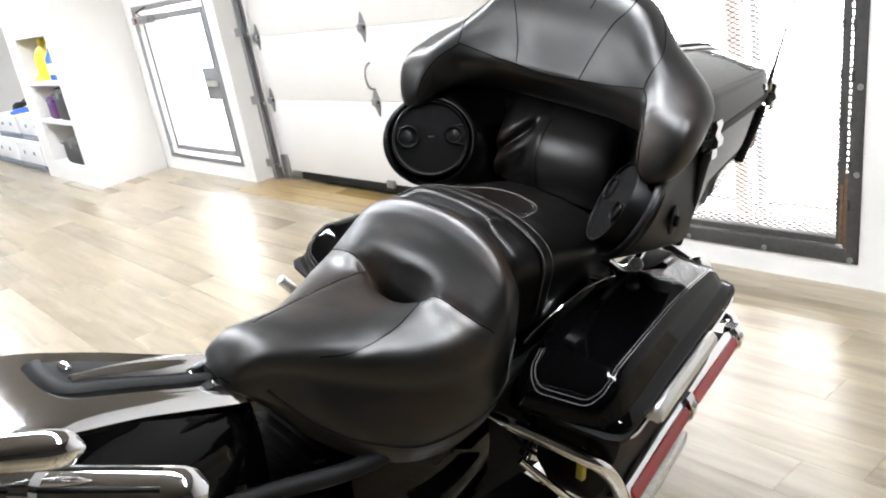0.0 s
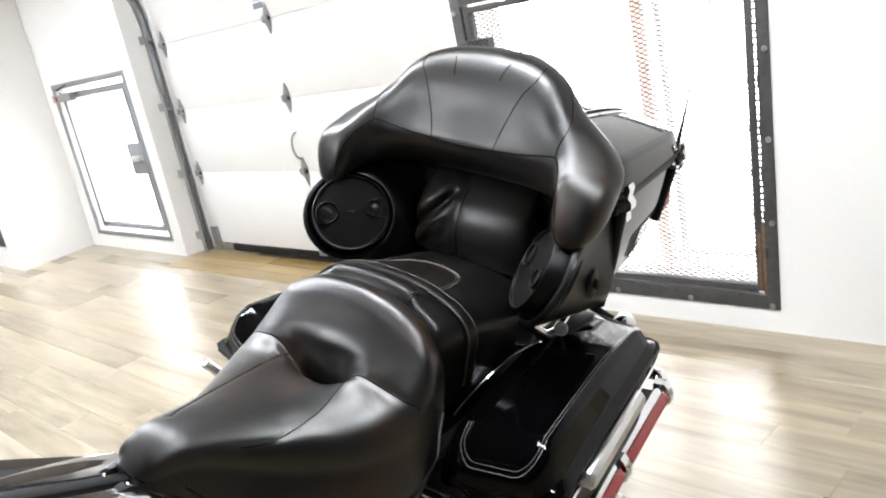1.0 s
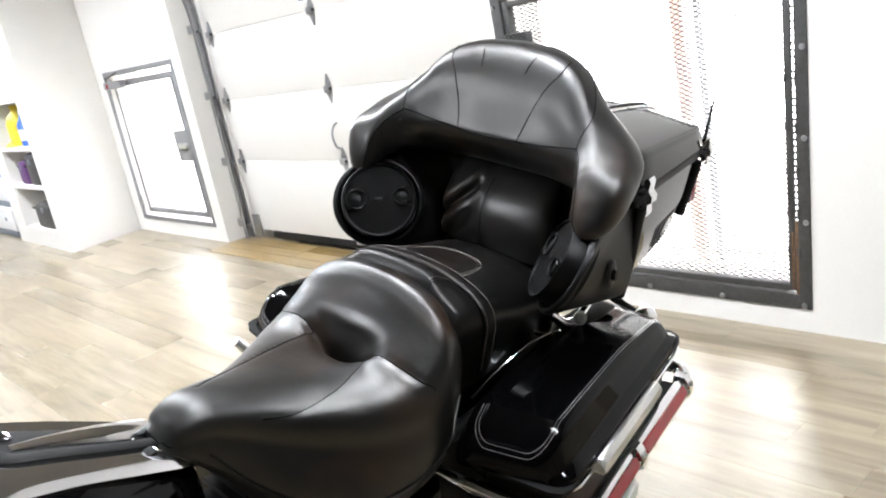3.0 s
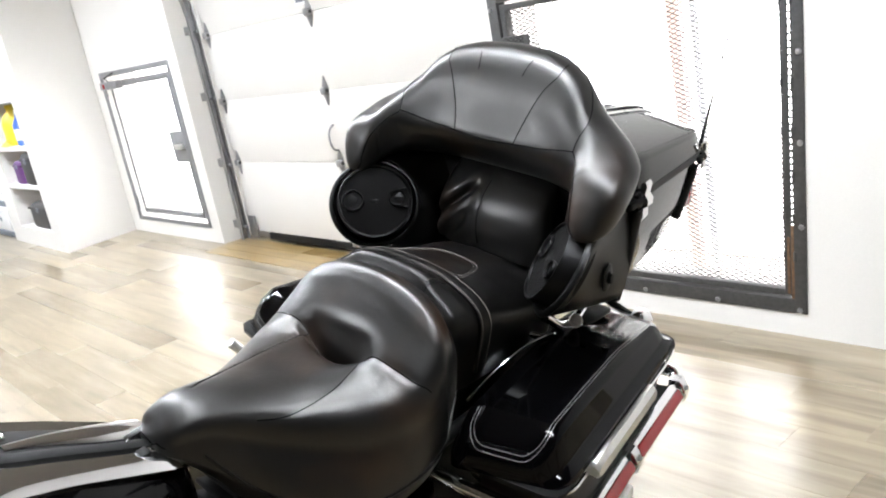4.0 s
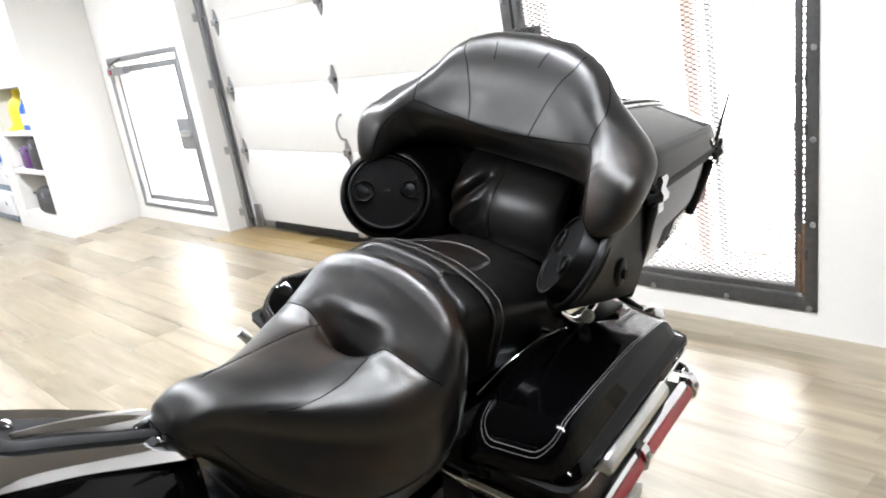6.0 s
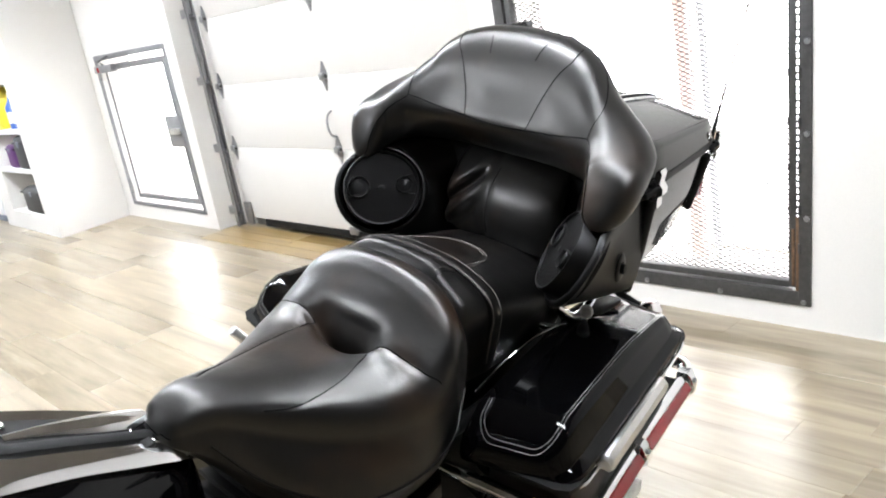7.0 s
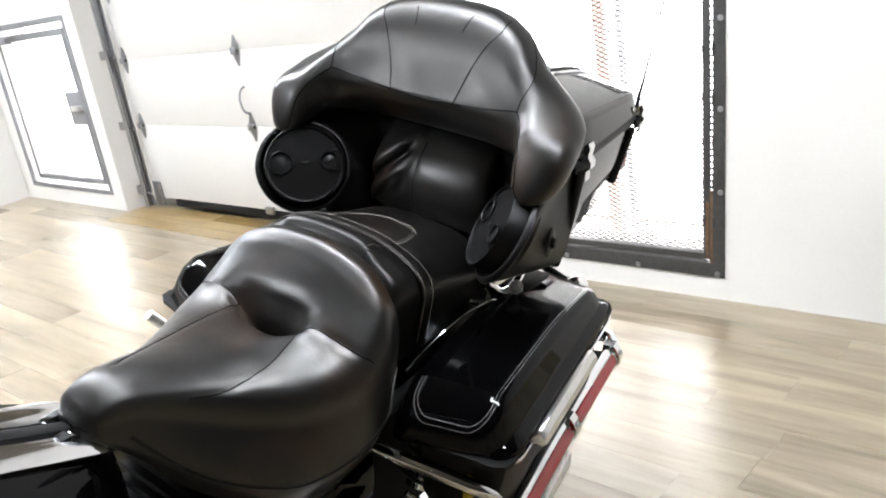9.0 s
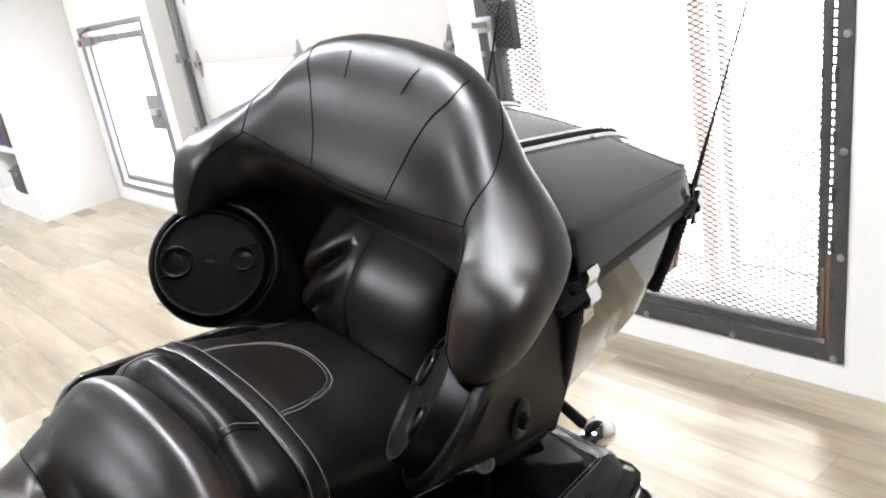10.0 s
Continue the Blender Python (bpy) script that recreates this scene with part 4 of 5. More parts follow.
def lid_point(s, t):
    a = 2 * math.pi * t
    cx = math.copysign(abs(math.cos(a)) ** 0.3, math.cos(a))
    cy = math.copysign(abs(math.sin(a)) ** 0.3, math.sin(a))
    y0, y1 = 0.088, 0.512
    if s < 0.35:
        k = s / 0.35
        r, rise = 1 - 0.035 * k, k
    else:
        k = (s - 0.35) / 0.65
        r, rise = 0.965 * (1 - k) + 0.002, 1
    y = (y0 + y1) / 2 + r * cy * (y1 - y0) / 2
    half = 0.305 - 0.048 * (y - y0) / (y1 - y0)
    shoulder = 1.154 - 0.075 * (y - y0)
    x = r * cx * half
    z = 1.088 + (shoulder - 1.088) * rise
    if s >= 0.35:
        ax, ay = x / (half * 0.965), (y - (y0 + y1) / 2) / ((y1 - y0) / 2 * 0.965)
        z = shoulder + LID_DOME * (1 - ax ** 2) ** 0.8 * max(0.0, 1 - abs(ay) ** 6) * (1 - 0.25 * ay)
    return (x, y, z)


LID_DOME = 0.050
lid, lid_tree = grid_part("lid", 40, 64, lid_point, M_CASE, case, "gloss black domed lid", wrap=True, angle=35)
for dx, r, mt in ((0.0, 0.0065, M_BLACK), (0.013, 0.0042, M_CHROME), (-0.013, 0.0042, M_CHROME)):
    tube("trim_strip", snap(smooth_path([(0.112 + dx, 0.11, 1.25), (0.112 + dx, 0.2, 1.25), (0.112 + dx, 0.3, 1.24), (0.110 + dx, 0.4, 1.2), (0.107 + dx, 0.50, 1.16)]), lid_tree, 0.002), r, mt, lid, n=8)
    tube("trim_strip", snap(smooth_path([(-0.112 - dx, 0.11, 1.25), (-0.112 - dx, 0.2, 1.25), (-0.112 - dx, 0.3, 1.24), (-0.110 - dx, 0.4, 1.2), (-0.107 - dx, 0.50, 1.16)]), lid_tree, 0.002), r, mt, lid, n=8)


def case_latch(x, y, z, turn, size=1.1):
    la = empty("latch", pose(x, y, z, 0, 0, turn), "chrome over-centre latch", "")
    la.parent = case
    la.scale = (size, size, size * 0.92)
    prof = [(0.0, 0.034), (0.008, 0.038), (0.012, 0.030), (0.009, 0.012), (0.016, 0.002), (0.016, -0.010), (0.007, -0.018), (0.009, -0.036), (0.004, -0.046), (0.0, -0.044), (0.002, -0.030), (0.0, -0.01)]
    loft("hook", [[(p, w, q) for p, q in prof] for w in (-0.011, -0.009, 0.009, 0.011)], M_CHROME, la)
    rbox("latch_strap", (-0.004, -0.055, -0.008), (0.008, 0.016, 0.006), M_BLACK, la, bevel=0.004)
    rbox("backing", (-0.008, -0.022, -0.03), (0.003, 0.022, 0.012), M_SATIN, la, bevel=0.003)
    return la


case_latch(0.305, 0.140, 1.078, 6)
case_latch(0.262, 0.470, 1.075, 8, 0.8)
case_latch(-0.305, 0.140, 1.078, 174)
case_latch(-0.262, 0.470, 1.075, 172, 0.8)
rbox("strap_hinge", (0.25, 0.088, 1.06), (0.306, 0.125, 1.085), M_BLACK, case, "black lid strap", bevel=0.008)

# case front housing with the speaker pods
# widened and black so the gaps beside the pad read as shade
rbox("front_plate", (-0.24, 0.088, 0.83), (0.24, 0.102, 1.14), M_BLACK, case, "black front plate, put in to darken the gaps beside the back pad", bevel=0.006)
# dark edge strip between housing and body
tube("edge_strip", [(0.306, 0.122, 1.06), (0.288, 0.13, 0.95), (0.258, 0.145, 0.835)], 0.012, M_BLACK, case)


def speaker_pod(sgn):
    n = Vector((sgn * -0.66, -0.56, 0.50)).normalized()
    c = Vector((sgn * 0.241, -0.072, 0.999))
    xax = Vector((0, 0, 1)).cross(n).normalized()
    yax = n.cross(xax)
    m = Matrix((xax, yax, n)).transposed().to_4x4()
    m.translation = c
    pod = empty("speaker_pod", m, "satin black speaker pod with a round grille", "")
    pod.parent = case
    rings, inv = [], m.inverted()
    for k in range(12):
        ring = []
        for a in np.linspace(0, 2 * math.pi, 64, endpoint=False):
            d = xax * math.cos(a) + yax * math.sin(a)
            if k < 6:
                r, h = ((0.086, -0.05), (0.090, -0.030), (0.093, -0.0245), (0.097, -0.0245), (0.101, -0.028), (0.103, -0.034))[k]
                p = c + d * r + n * h
            else:
                f = math.atan2(d.z, d.x)
                cf, sf = math.cos(f), math.sin(f)
                q = Vector((sgn * 0.215 + 0.080 * math.copysign(abs(cf) ** 0.5, cf), 0.128, 0.985 + 0.150 * math.copysign(abs(sf) ** 0.5, sf)))
                w = (k - 5) / 6
                p = (c + d * 0.103 - n * 0.034).lerp(q, w) + (d * 0.003 * math.sin(math.pi * w))
            ring.append(inv @ p)
        rings.append(ring)
    loft("shell", rings, M_SATIN, pod, "satin black speaker housing", angle=50)
    put("ring", mesh_of("ring", *turned([(0.083, -0.05), (0.083, 0.003), (0.081, 0.006), (0.0785, 0.0055), (0.077, -0.002)], 64, False)), M_SATIN, pod, "satin grille ring")
    put("grille", mesh_of("grille", *turned([(0.0785, -0.02), (0.0785, 0.0), (0.05, 0.003), (0.02, 0.0045), (0.001, 0.005)], 48)), M_GRILLE, pod, "fine black speaker cloth")
    for s2, r in ((-1, 0.0245), (1, 0.019)):
        px = s2 * 0.0495
        put("tweeter", mesh_of("tweeter", *turned([(r, 0.001), (r, 0.0075), (r * 0.93, 0.009), (r * 0.85, 0.0075), (r * 0.82, 0.001), (r * 0.4, 0.0035), (0.001, 0.004)], 32)), M_SATIN, pod, "", pose(px, 0.004, 0))
        w0, w1 = px + s2 * r * 0.9, s2 * 0.0765
        for dz in (-0.02, 0.02):
            tube("tweeter_mount", smooth_path([(px + s2 * r * 0.1, dz * r / 0.021 + 0.004, 0.004), ((w0 + w1) / 2 * 0.9, dz * 1.05 + 0.004, 0.003), (s2 * 0.072, dz * 1.1 + 0.004, 0.002)], 4), 0.0016, M_SATIN, pod, n=6)
    rbox("badge", (-0.007, -0.004, 0.003), (0.007, 0.004, 0.0058), M_SATIN, pod, "", bevel=0.001)
    return pod


speaker_pod(-1)
speaker_pod(1)
# jack socket on the housing's side
for sgn in (1, -1):
    sock = put("jack_plate", mesh_of("jack_plate", *turned([(0.026, 0), (0.026, 0.003), (0.022, 0.006), (0.012, 0.006), (0.010, 0.002), (0.001, 0.002)], 24)), M_SATIN, case, "satin plate with a jack socket", pose(sgn * 0.3135, 0.016, 0.953, 0, sgn * 92, sgn * 7))
    sock.scale = (1.2, 0.72, 0.72)
    tube("plug", [(0, 0, 0), (0, 0, 0.016)], 0.009, M_BLACK, sock)


def antenna(sgn):
    b = Vector((sgn * 0.232, 0.515, 1.085))
    d = Vector((sgn * 0.03, 0.24, 1)).normalized()
    an = tube("antenna_base", [b, b + d * 0.04, b + d * 0.115], lambda t: 0.0048 - 0.0026 * t, M_BLACK, case, "black rubber antenna foot")
    tube("whip", [b + d * 0.11, b + d * 0.4, b + d * 0.8 + Vector((0, 0.03, 0))], lambda t: 0.0019 - 0.0005 * t, M_SATIN, an)
    tube("mount", [b + Vector((0, 0.004, -0.04)), b + Vector((0, 0.004, 0.002))], 0.013, M_CHROME, an)


antenna(1)
antenna(-1)
# tail lamp wrap
for sgn in (1, -1):
    rbox("side_lamp", (sgn * 0.222 - 0.012, 0.45, 0.935), (sgn * 0.222 + 0.012, 0.488, 1.03), M_RED, case, "red wrap-round tail lamp", bevel=0.008)
    tube("lamp_frame", [(sgn * 0.250, 0.455, 1.048), (sgn * 0.246, 0.458, 1.03), (sgn * 0.222, 0.448, 0.915)], 0.011, M_BLACK, case)
rbox("rear_lamp", (-0.23, 0.475, 0.93), (0.23, 0.512, 1.02), M_RED, case, "red rear lamp bar", bevel=0.01)


# ---- saddlebags ----
def saddlebag(sgn):
    m = pose(BAG_X if sgn > 0 else BAG_X_RIGHT, 0, 0, 0, 0, sgn * BAG_TURN) @ Matrix.Diagonal((sgn, 1, 1, 1))
    bag = new("saddlebag")
    bag.empty_display_size = 0.1
    bag.parent = bike
    bag["label"] = "gloss black hard saddlebag with silver pinstripes"

    def at(pts):
        return [m @ Vector(p) for p in pts]

    def section(y, x_in, x_out, z_in, z_out, rim, n=0):
        k = min(1.0, (z_out - rim) / 0.075)
        return ([(x_in - 0.03, y, rim), (x_in - 0.028, y, rim + 0.03 * k), (x_in - 0.012, y, z_in - 0.012 * k), (x_in + 0.004, y, z_in - 0.002), (x_in + 0.03, y, z_in), (x_out - 0.03, y, z_out + 0.001), (x_out - 0.004, y, z_out), (x_out + 0.003, y, z_out - 0.003 * k), (x_out + 0.0085, y, z_out - 0.009 * k), (x_out + 0.0115, y, z_out - 0.016 * k),
                   (x_out + 0.0225, y, rim + 0.030 * k), (x_out + 0.026, y, rim + 0.023 * k), (x_out + 0.038, y, rim + 0.018 * k), (x_out + 0.046, y, rim + 0.012 * k), (x_out + 0.047, y, rim)])

    def skewed(ring, y):
        fade = min(1.0, max(0.0, (0.05 - y) / 0.35))
        return [(px_, py_ + 0.2 * (px_ + 0.045) * fade, pz_) for px_, py_, pz_ in ring]

    lid_rings = []
    for y, zi, zo, sx in ((-0.332, 0.715, 0.712, -0.028), (-0.327, 0.738, 0.734, -0.016), (-0.314, 0.759, 0.754, -0.007), (-0.298, 0.778, 0.772, -0.002), (-0.266, 0.798, 0.789, 0.0), (-0.15, 0.799, 0.789, 0.0), (0.0, 0.797, 0.786, 0.0), (0.06, 0.792, 0.781, 0.0), (0.22, 0.768, 0.756, -0.003), (0.255, 0.760, 0.748, -0.008), (0.278, 0.738, 0.730, -0.014), (0.294, 0.708, 0.707, -0.026)):
        lid_rings.append(at(skewed(section(y, -0.128 - sx, 0.022 + sx, zi, zo, 0.698), y)))
    l = loft("lid", lid_rings, M_PAINT, bag, "gloss black saddlebag lid", angle=28)
    tree = BVHTree.FromPolygons([v.co.copy() for v in l.data.vertices], [tuple(p.vertices) for p in l.data.polygons])

    def skewed_list(pts):
        return [Vector(skewed([tuple(q)], q[1])[0]) for q in pts]

    def stripe(inset, r):
        x0, x1, y0, y1, c = -0.122 + inset, 0.016 - inset, -0.325 + inset, 0.255 - inset, 0.036 - inset * 0.8
        pts = []
        for cx, cy, a0 in ((x1 - c, y1 - c, 0), (x0 + c, y1 - c, 90), (x0 + c, y0 + c, 180), (x1 - c, y0 + c, 270)):
            pts += [(cx + c * math.cos(radians(a0 + k * 15)), cy + c * math.sin(radians(a0 + k * 15)), 0.82) for k in range(7)]
        pts = pts[14:] + pts[:10]
        pts = [(x0, -0.268, 0.82)] + pts
        dense = []
        for p, q in zip(pts, pts[1:]):
            count = max(2, int((Vector(p) - Vector(q)).length / 0.004))
            dense += [Vector(p).lerp(Vector(q), k / count) for k in range(count)]
        out = []
        for q in at(skewed_list(dense)):
            hit = tree.ray_cast(Vector((q.x, q.y, 1.2)), Vector((0, 0, -1)))[0]
            if hit:
                out.append(hit)
        return out

    tubes("pinstripe", [stripe(0.0, 0), stripe(0.0055, 0)], 0.00055, M_SILVER, l, "double silver pinstripe", n=6)
    # rubber gasket and body
    loft("gasket", [at([(-0.156 + s, y, 0.699), (-0.156 + s, y, 0.690), (0.066 - s, y, 0.690), (0.066 - s, y, 0.699)]) for y, s in ((-0.334, 0.03), (-0.325, 0.008), (-0.305, 0.0), (0.27, 0.0), (0.292, 0.01), (0.303, 0.03))], M_BLACK, bag)
    rings = []
    for y, s, lo in ((-0.262, 0.035, 0.50), (-0.25, 0.012, 0.46), (-0.22, 0.0, 0.43), (0.0, 0.0, 0.40), (0.24, 0.0, 0.40), (0.28, 0.012, 0.43), (0.298, 0.035, 0.5)):
        rings.append(at([(-0.15 + s, y, 0.691), (-0.145 + s, y, lo + 0.05), (-0.11 + s, y, lo), (0.0 - s, y, lo), (0.022 - s, y, lo + 0.04), (0.042 - s, y, 0.60), (0.05 - s, y, 0.655), (0.058 - s, y, 0.68), (0.06 - s, y, 0.691)]))
    loft("body", rings, M_SATIN, bag, "black saddlebag body", angle=30)
    # chrome lever along the lid's outer side, and the bright strip below the lid
    loft("lever", [at([(0.058, y, 0.684 - d), (0.072, y, 0.700 - d), (0.079, y, 0.700 - d), (0.088, y, 0.690 - d), (0.089, y, 0.668 + d), (0.082, y, 0.660 + d), (0.058, y, 0.668)]) for y, d in ((-0.208, 0.010), (-0.203, 0.003), (-0.196, 0.0), (0.084, 0.0), (0.090, 0.003), (0.094, 0.010))], M_ALU, bag, "brushed bright metal lid lever", angle=30)
    tube("chrome_strip", at(smooth_path([(0.050, -0.285, 0.672), (0.062, -0.262, 0.672), (0.064, -0.22, 0.672), (0.064, 0.0, 0.672), (0.064, 0.25, 0.675), (0.045, 0.29, 0.678)], 6)), 0.004, M_CHROME, bag)
    return bag


BAG_TURN, BAG_X, BAG_X_RIGHT = 10, 0.33, -0.355
saddlebag(1)
saddlebag(-1)


# ---- saddlebag guard rails ----
def guard(sgn):
    m = pose(BAG_X if sgn > 0 else BAG_X_RIGHT, 0, 0, 0, 0, sgn * BAG_TURN) @ Matrix.Diagonal((sgn, 1, 1, 1))
    g = new("saddlebag_guard")
    g.empty_display_size = 0.1
    g.parent = bike
    g["label"] = "chrome saddlebag guard with red reflector strips"

    def at(pts):
        return [m @ Vector(p) for p in pts]

    main = [(-0.22, -0.317, 0.635), (-0.12, -0.31, 0.624), (-0.03, -0.297, 0.607), (0.012, -0.28, 0.585), (0.032, -0.255, 0.54), (0.043, -0.23, 0.485)]
    tube("front_tube", at(smooth_path(main, 8)), 0.0145, M_CHROME, g, n=14)
    tube("lower_tube", at(smooth_path([(-0.136, -0.311, 0.547), (-0.08, -0.29, 0.50), (-0.03, -0.26, 0.45), (0.03, -0.22, 0.42)], 6)), 0.008, M_CHROME, g, n=10)
    rail = [(0.045, -0.235, 0.478), (0.045, 0.0, 0.492), (0.05, 0.2, 0.505), (0.055, 0.36, 0.515)]
    rings = []
    for p in smooth_path(rail, 10):
        rings.append(at([p + Vector(o) for o in ((-0.016, 0, 0.014), (-0.012, 0, 0.022), (-0.004, 0, 0.024), (0.003, 0, 0.021), (0.020, 0, -0.008), (0.021, 0, -0.014), (0.014, 0, -0.022), (-0.012, 0, -0.022))]))
    loft("rail", rings, M_CHROME, g, "chrome rail")
    tube("rail_end", at(smooth_path([(0.055, 0.355, 0.515), (0.05, 0.395, 0.525), (0.03, 0.42, 0.53), (-0.02, 0.43, 0.53)], 6)), 0.018, M_CHROME, g, n=12)
    def RX(y):
        return 0.045 + 0.010 * max(0, y) / 0.36

    for y0, y1 in ((-0.215, 0.062), (0.105, 0.352)):
        rings = []
        for y in (y0, y0 + 0.006, y1 - 0.006, y1):
            zc = 0.475 + 0.062 * (y + 0.29)
            e = 0.012 if y in (y0, y1) else 0.0155
            rings.append(at([(RX(y) + o, y, zc + q) for o, q in ((0.0185, -0.005 - e + 0.0155), (0.0225, -0.004 - e + 0.0155), (0.0155, 0.010), (0.0085, 0.018 + e - 0.0155), (0.0045, 0.016 + e - 0.0155))]))
        loft("reflector", rings, M_RED, g, "red reflector strip")
    for y in (0.083, 0.375):
        zc = 0.475 + 0.062 * (y + 0.29)
        c = loft("clamp", [at([(RX(y) + q, y + o, zc + w) for q, w in ((-0.02, 0.028), (0.006, 0.030), (0.014, 0.022), (0.027, -0.004), (0.025, -0.018), (0.014, -0.027), (-0.02, -0.026))]) for o in (-0.014, -0.011, 0.011, 0.014)], M_CHROME, g, "chrome clamp")
        tube("screw", at([(RX(y) + 0.018, y, zc + 0.009), (RX(y) + 0.023, y, zc + 0.012)]), 0.006, M_STEEL, c)
    rbox("step_plate", (-0.005, -0.30, 0.0), (0.012, 0.06, 0.035), M_TREAD, g, "pale tread plate under the rail", bevel=0.004, m=m @ pose(0.058, 0, 0.415, 4, 0, 0))
    loft("inner_strip", [at([p + Vector(o) for o in ((-0.10, 0, 0.004), (-0.015, 0, 0.010), (-0.015, 0, 0.0), (-0.10, 0, -0.006))]) for p in smooth_path(rail, 6)], M_BLACK, g, "black strip inside the rail")
    return g


guard(1)
far_guard = guard(-1)
tube("rail_tip", smooth_path([(-0.490, -0.338, 0.652), (-0.483, -0.322, 0.630), (-0.474, -0.300, 0.600), (-0.462, -0.275, 0.570)], 6), 0.0125, M_TREAD, far_guard, n=14)

# ---- brackets, lamps and small parts under the top case ----
for sgn in (1, -1):
    br = tube("case_bracket", smooth_path([(sgn * 0.20, -0.02, 0.84), (sgn * 0.21, 0.03, 0.80), (sgn * 0.20, 0.10, 0.79), (sgn * 0.16, 0.22, 0.80)]), 0.011, M_CHROME, bike, "chrome top case bracket")
    grom = put("docking_knob", mesh_of("docking_knob", *turned([(0.008, -0.03), (0.012, -0.02), (0.0145, -0.004), (0.0145, 0.003), (0.012, 0.006), (0.009, 0.004), (0.006, 0.007), (0.001, 0.007)], 24)), M_BOX, bike, "pale round docking knob", pose(sgn * 0.232, 0.045, 0.815, 60, 0, sgn * 35))
    tube("stud", [(0, 0, -0.06), (0, 0, -0.02)], 0.008, M_CHROME, grom)
    tube("case_bracket", smooth_path([(sgn * 0.16, -0.05, 0.81), (sgn * 0.19, -0.02, 0.79), (sgn * 0.23, 0.04, 0.782)]), 0.008, M_CHROME, bike, "chrome top case bracket")
    rbox("bracket_plate", (sgn * 0.2 - 0.03, 0.04, 0.775), (sgn * 0.2 + 0.03, 0.19, 0.785), M_BLACK, bike, "black bracket plate", bevel=0.003)
    tube("cable", smooth_path([(sgn * 0.205, -0.02, 0.80), (sgn * 0.19, -0.08, 0.79), (sgn * 0.175, -0.16, 0.76), (sgn * 0.16, -0.22, 0.72)]), 0.0035, M_CHROME, bike, "thin bright cable")
    sig = put("turn_signal", mesh_of("turn_signal", *turned([(0.001, -0.034), (0.014, -0.032), (0.024, -0.018), (0.027, 0.0), (0.027, 0.014), (0.024, 0.018), (0.001, 0.02)], 28)), M_CHROME, bike, "chrome rear turn signal", pose(sgn * 0.225, 0.335, 0.690, -90, 0, 0))
    put("lens", mesh_of("lens", *turned([(0.024, 0.018), (0.021, 0.024), (0.001, 0.027)], 24)), M_RED, sig)
    tube("signal_stem", [(sgn * 0.06, 0.33, 0.74), (sgn * 0.21, 0.33, 0.695)], 0.010, M_BLACK, bike, "black signal stem")

# ---- tank, console and bars ----
TY = (-1.32, -1.28, -1.2, -1.08, -0.96, -0.86, -0.79, -0.76)
tank_top = table(TY, (0.93, 0.965, 0.985, 0.965, 0.925, 0.885, 0.856, 0.84))
tank_half = table(TY, (0.08, 0.13, 0.155, 0.16, 0.145, 0.115, 0.088, 0.07))


def tank_point(s, t):
    y = TY[0] + (TY[-1] - TY[0]) * s
    a = (t - 0.5) * math.pi * 1.18
    half, top = tank_half(y), tank_top(y)
    x = half * math.copysign(abs(math.sin(a)) ** 0.9, a) if abs(a) < math.pi / 2 else math.copysign(half * (1 - 0.3 * (abs(a) - math.pi / 2)), a)
    z = top - 0.17 * (1 - max(math.cos(a), -0.3)) ** 1.25
    return (x, y, z)


tank, tank_tree = grid_part("fuel_tank", 50, 48, tank_point, M_PAINT, bike, "gloss black fuel tank", caps=True)
CY = (-1.24, -1.1, -1.04, -0.93, -0.80, -0.765)
console_far = table(CY, (-0.100, -0.128, -0.131, -0.110, -0.068, -0.052))
console_near = table(CY, (0.060, 0.074, 0.073, 0.066, 0.068, 0.060))
rings = []
for y in np.linspace(CY[0], CY[-1], 40):
    z, f, n = tank_top(y) + 0.010, console_far(y), console_near(y)
    rings.append([(f - 0.006, y, z - 0.016), (f - 0.002, y, z + 0.002), (f + 0.008, y, z + 0.009), (f + 0.020, y, z + 0.008), (f + 0.030, y, z + 0.004), (-0.02, y, z + 0.006), (n - 0.026, y, z + 0.005),
                  (n - 0.014, y, z + 0.003), (n - 0.004, y, z - 0.003), (n + 0.004, y, z - 0.014), (n, y, z - 0.020)])
console = loft("console", rings, M_CHROME, bike, "chrome tank console", angle=30)
# black plate as shade in the fuel door's well; rubber band round its near side
loft("well_shade_plate", [[(console_far(y) + 0.036, y, tank_top(y) + 0.0165), (console_far(y) + 0.040, y, tank_top(y) + 0.0185), (-0.002, y, tank_top(y) + 0.0185), (0.004, y, tank_top(y) + 0.0165)] for y in np.linspace(-1.012, -0.785, 16)], M_BLACK, console, "flat black plate as the shaded well round the fuel door")
band = smooth_path([(-0.084, -1.018, 0), (-0.045, -1.020, 0), (-0.012, -1.016, 0), (0.004, -0.998, 0), (0.008, -0.96, 0), (0.013, -0.90, 0), (0.017, -0.84, 0), (0.018, -0.785, 0)], 8)
rings = []
for i, p in enumerate(band):
    d = (band[min(i + 1, len(band) - 1)] - band[max(i - 1, 0)]).normalized()
    o, z = Vector((-d.y, d.x, 0)), tank_top(p.y) + 0.015
    rings.append([Vector((p.x, p.y, z)) + o * w + Vector((0, 0, h)) for w, h in ((-0.014, 0.0), (-0.0125, 0.006), (-0.008, 0.009), (0.008, 0.009), (0.0125, 0.006), (0.014, 0.0))])
loft("console_band", rings, M_BLACK, console, "black rubber band on the console")
rings = []
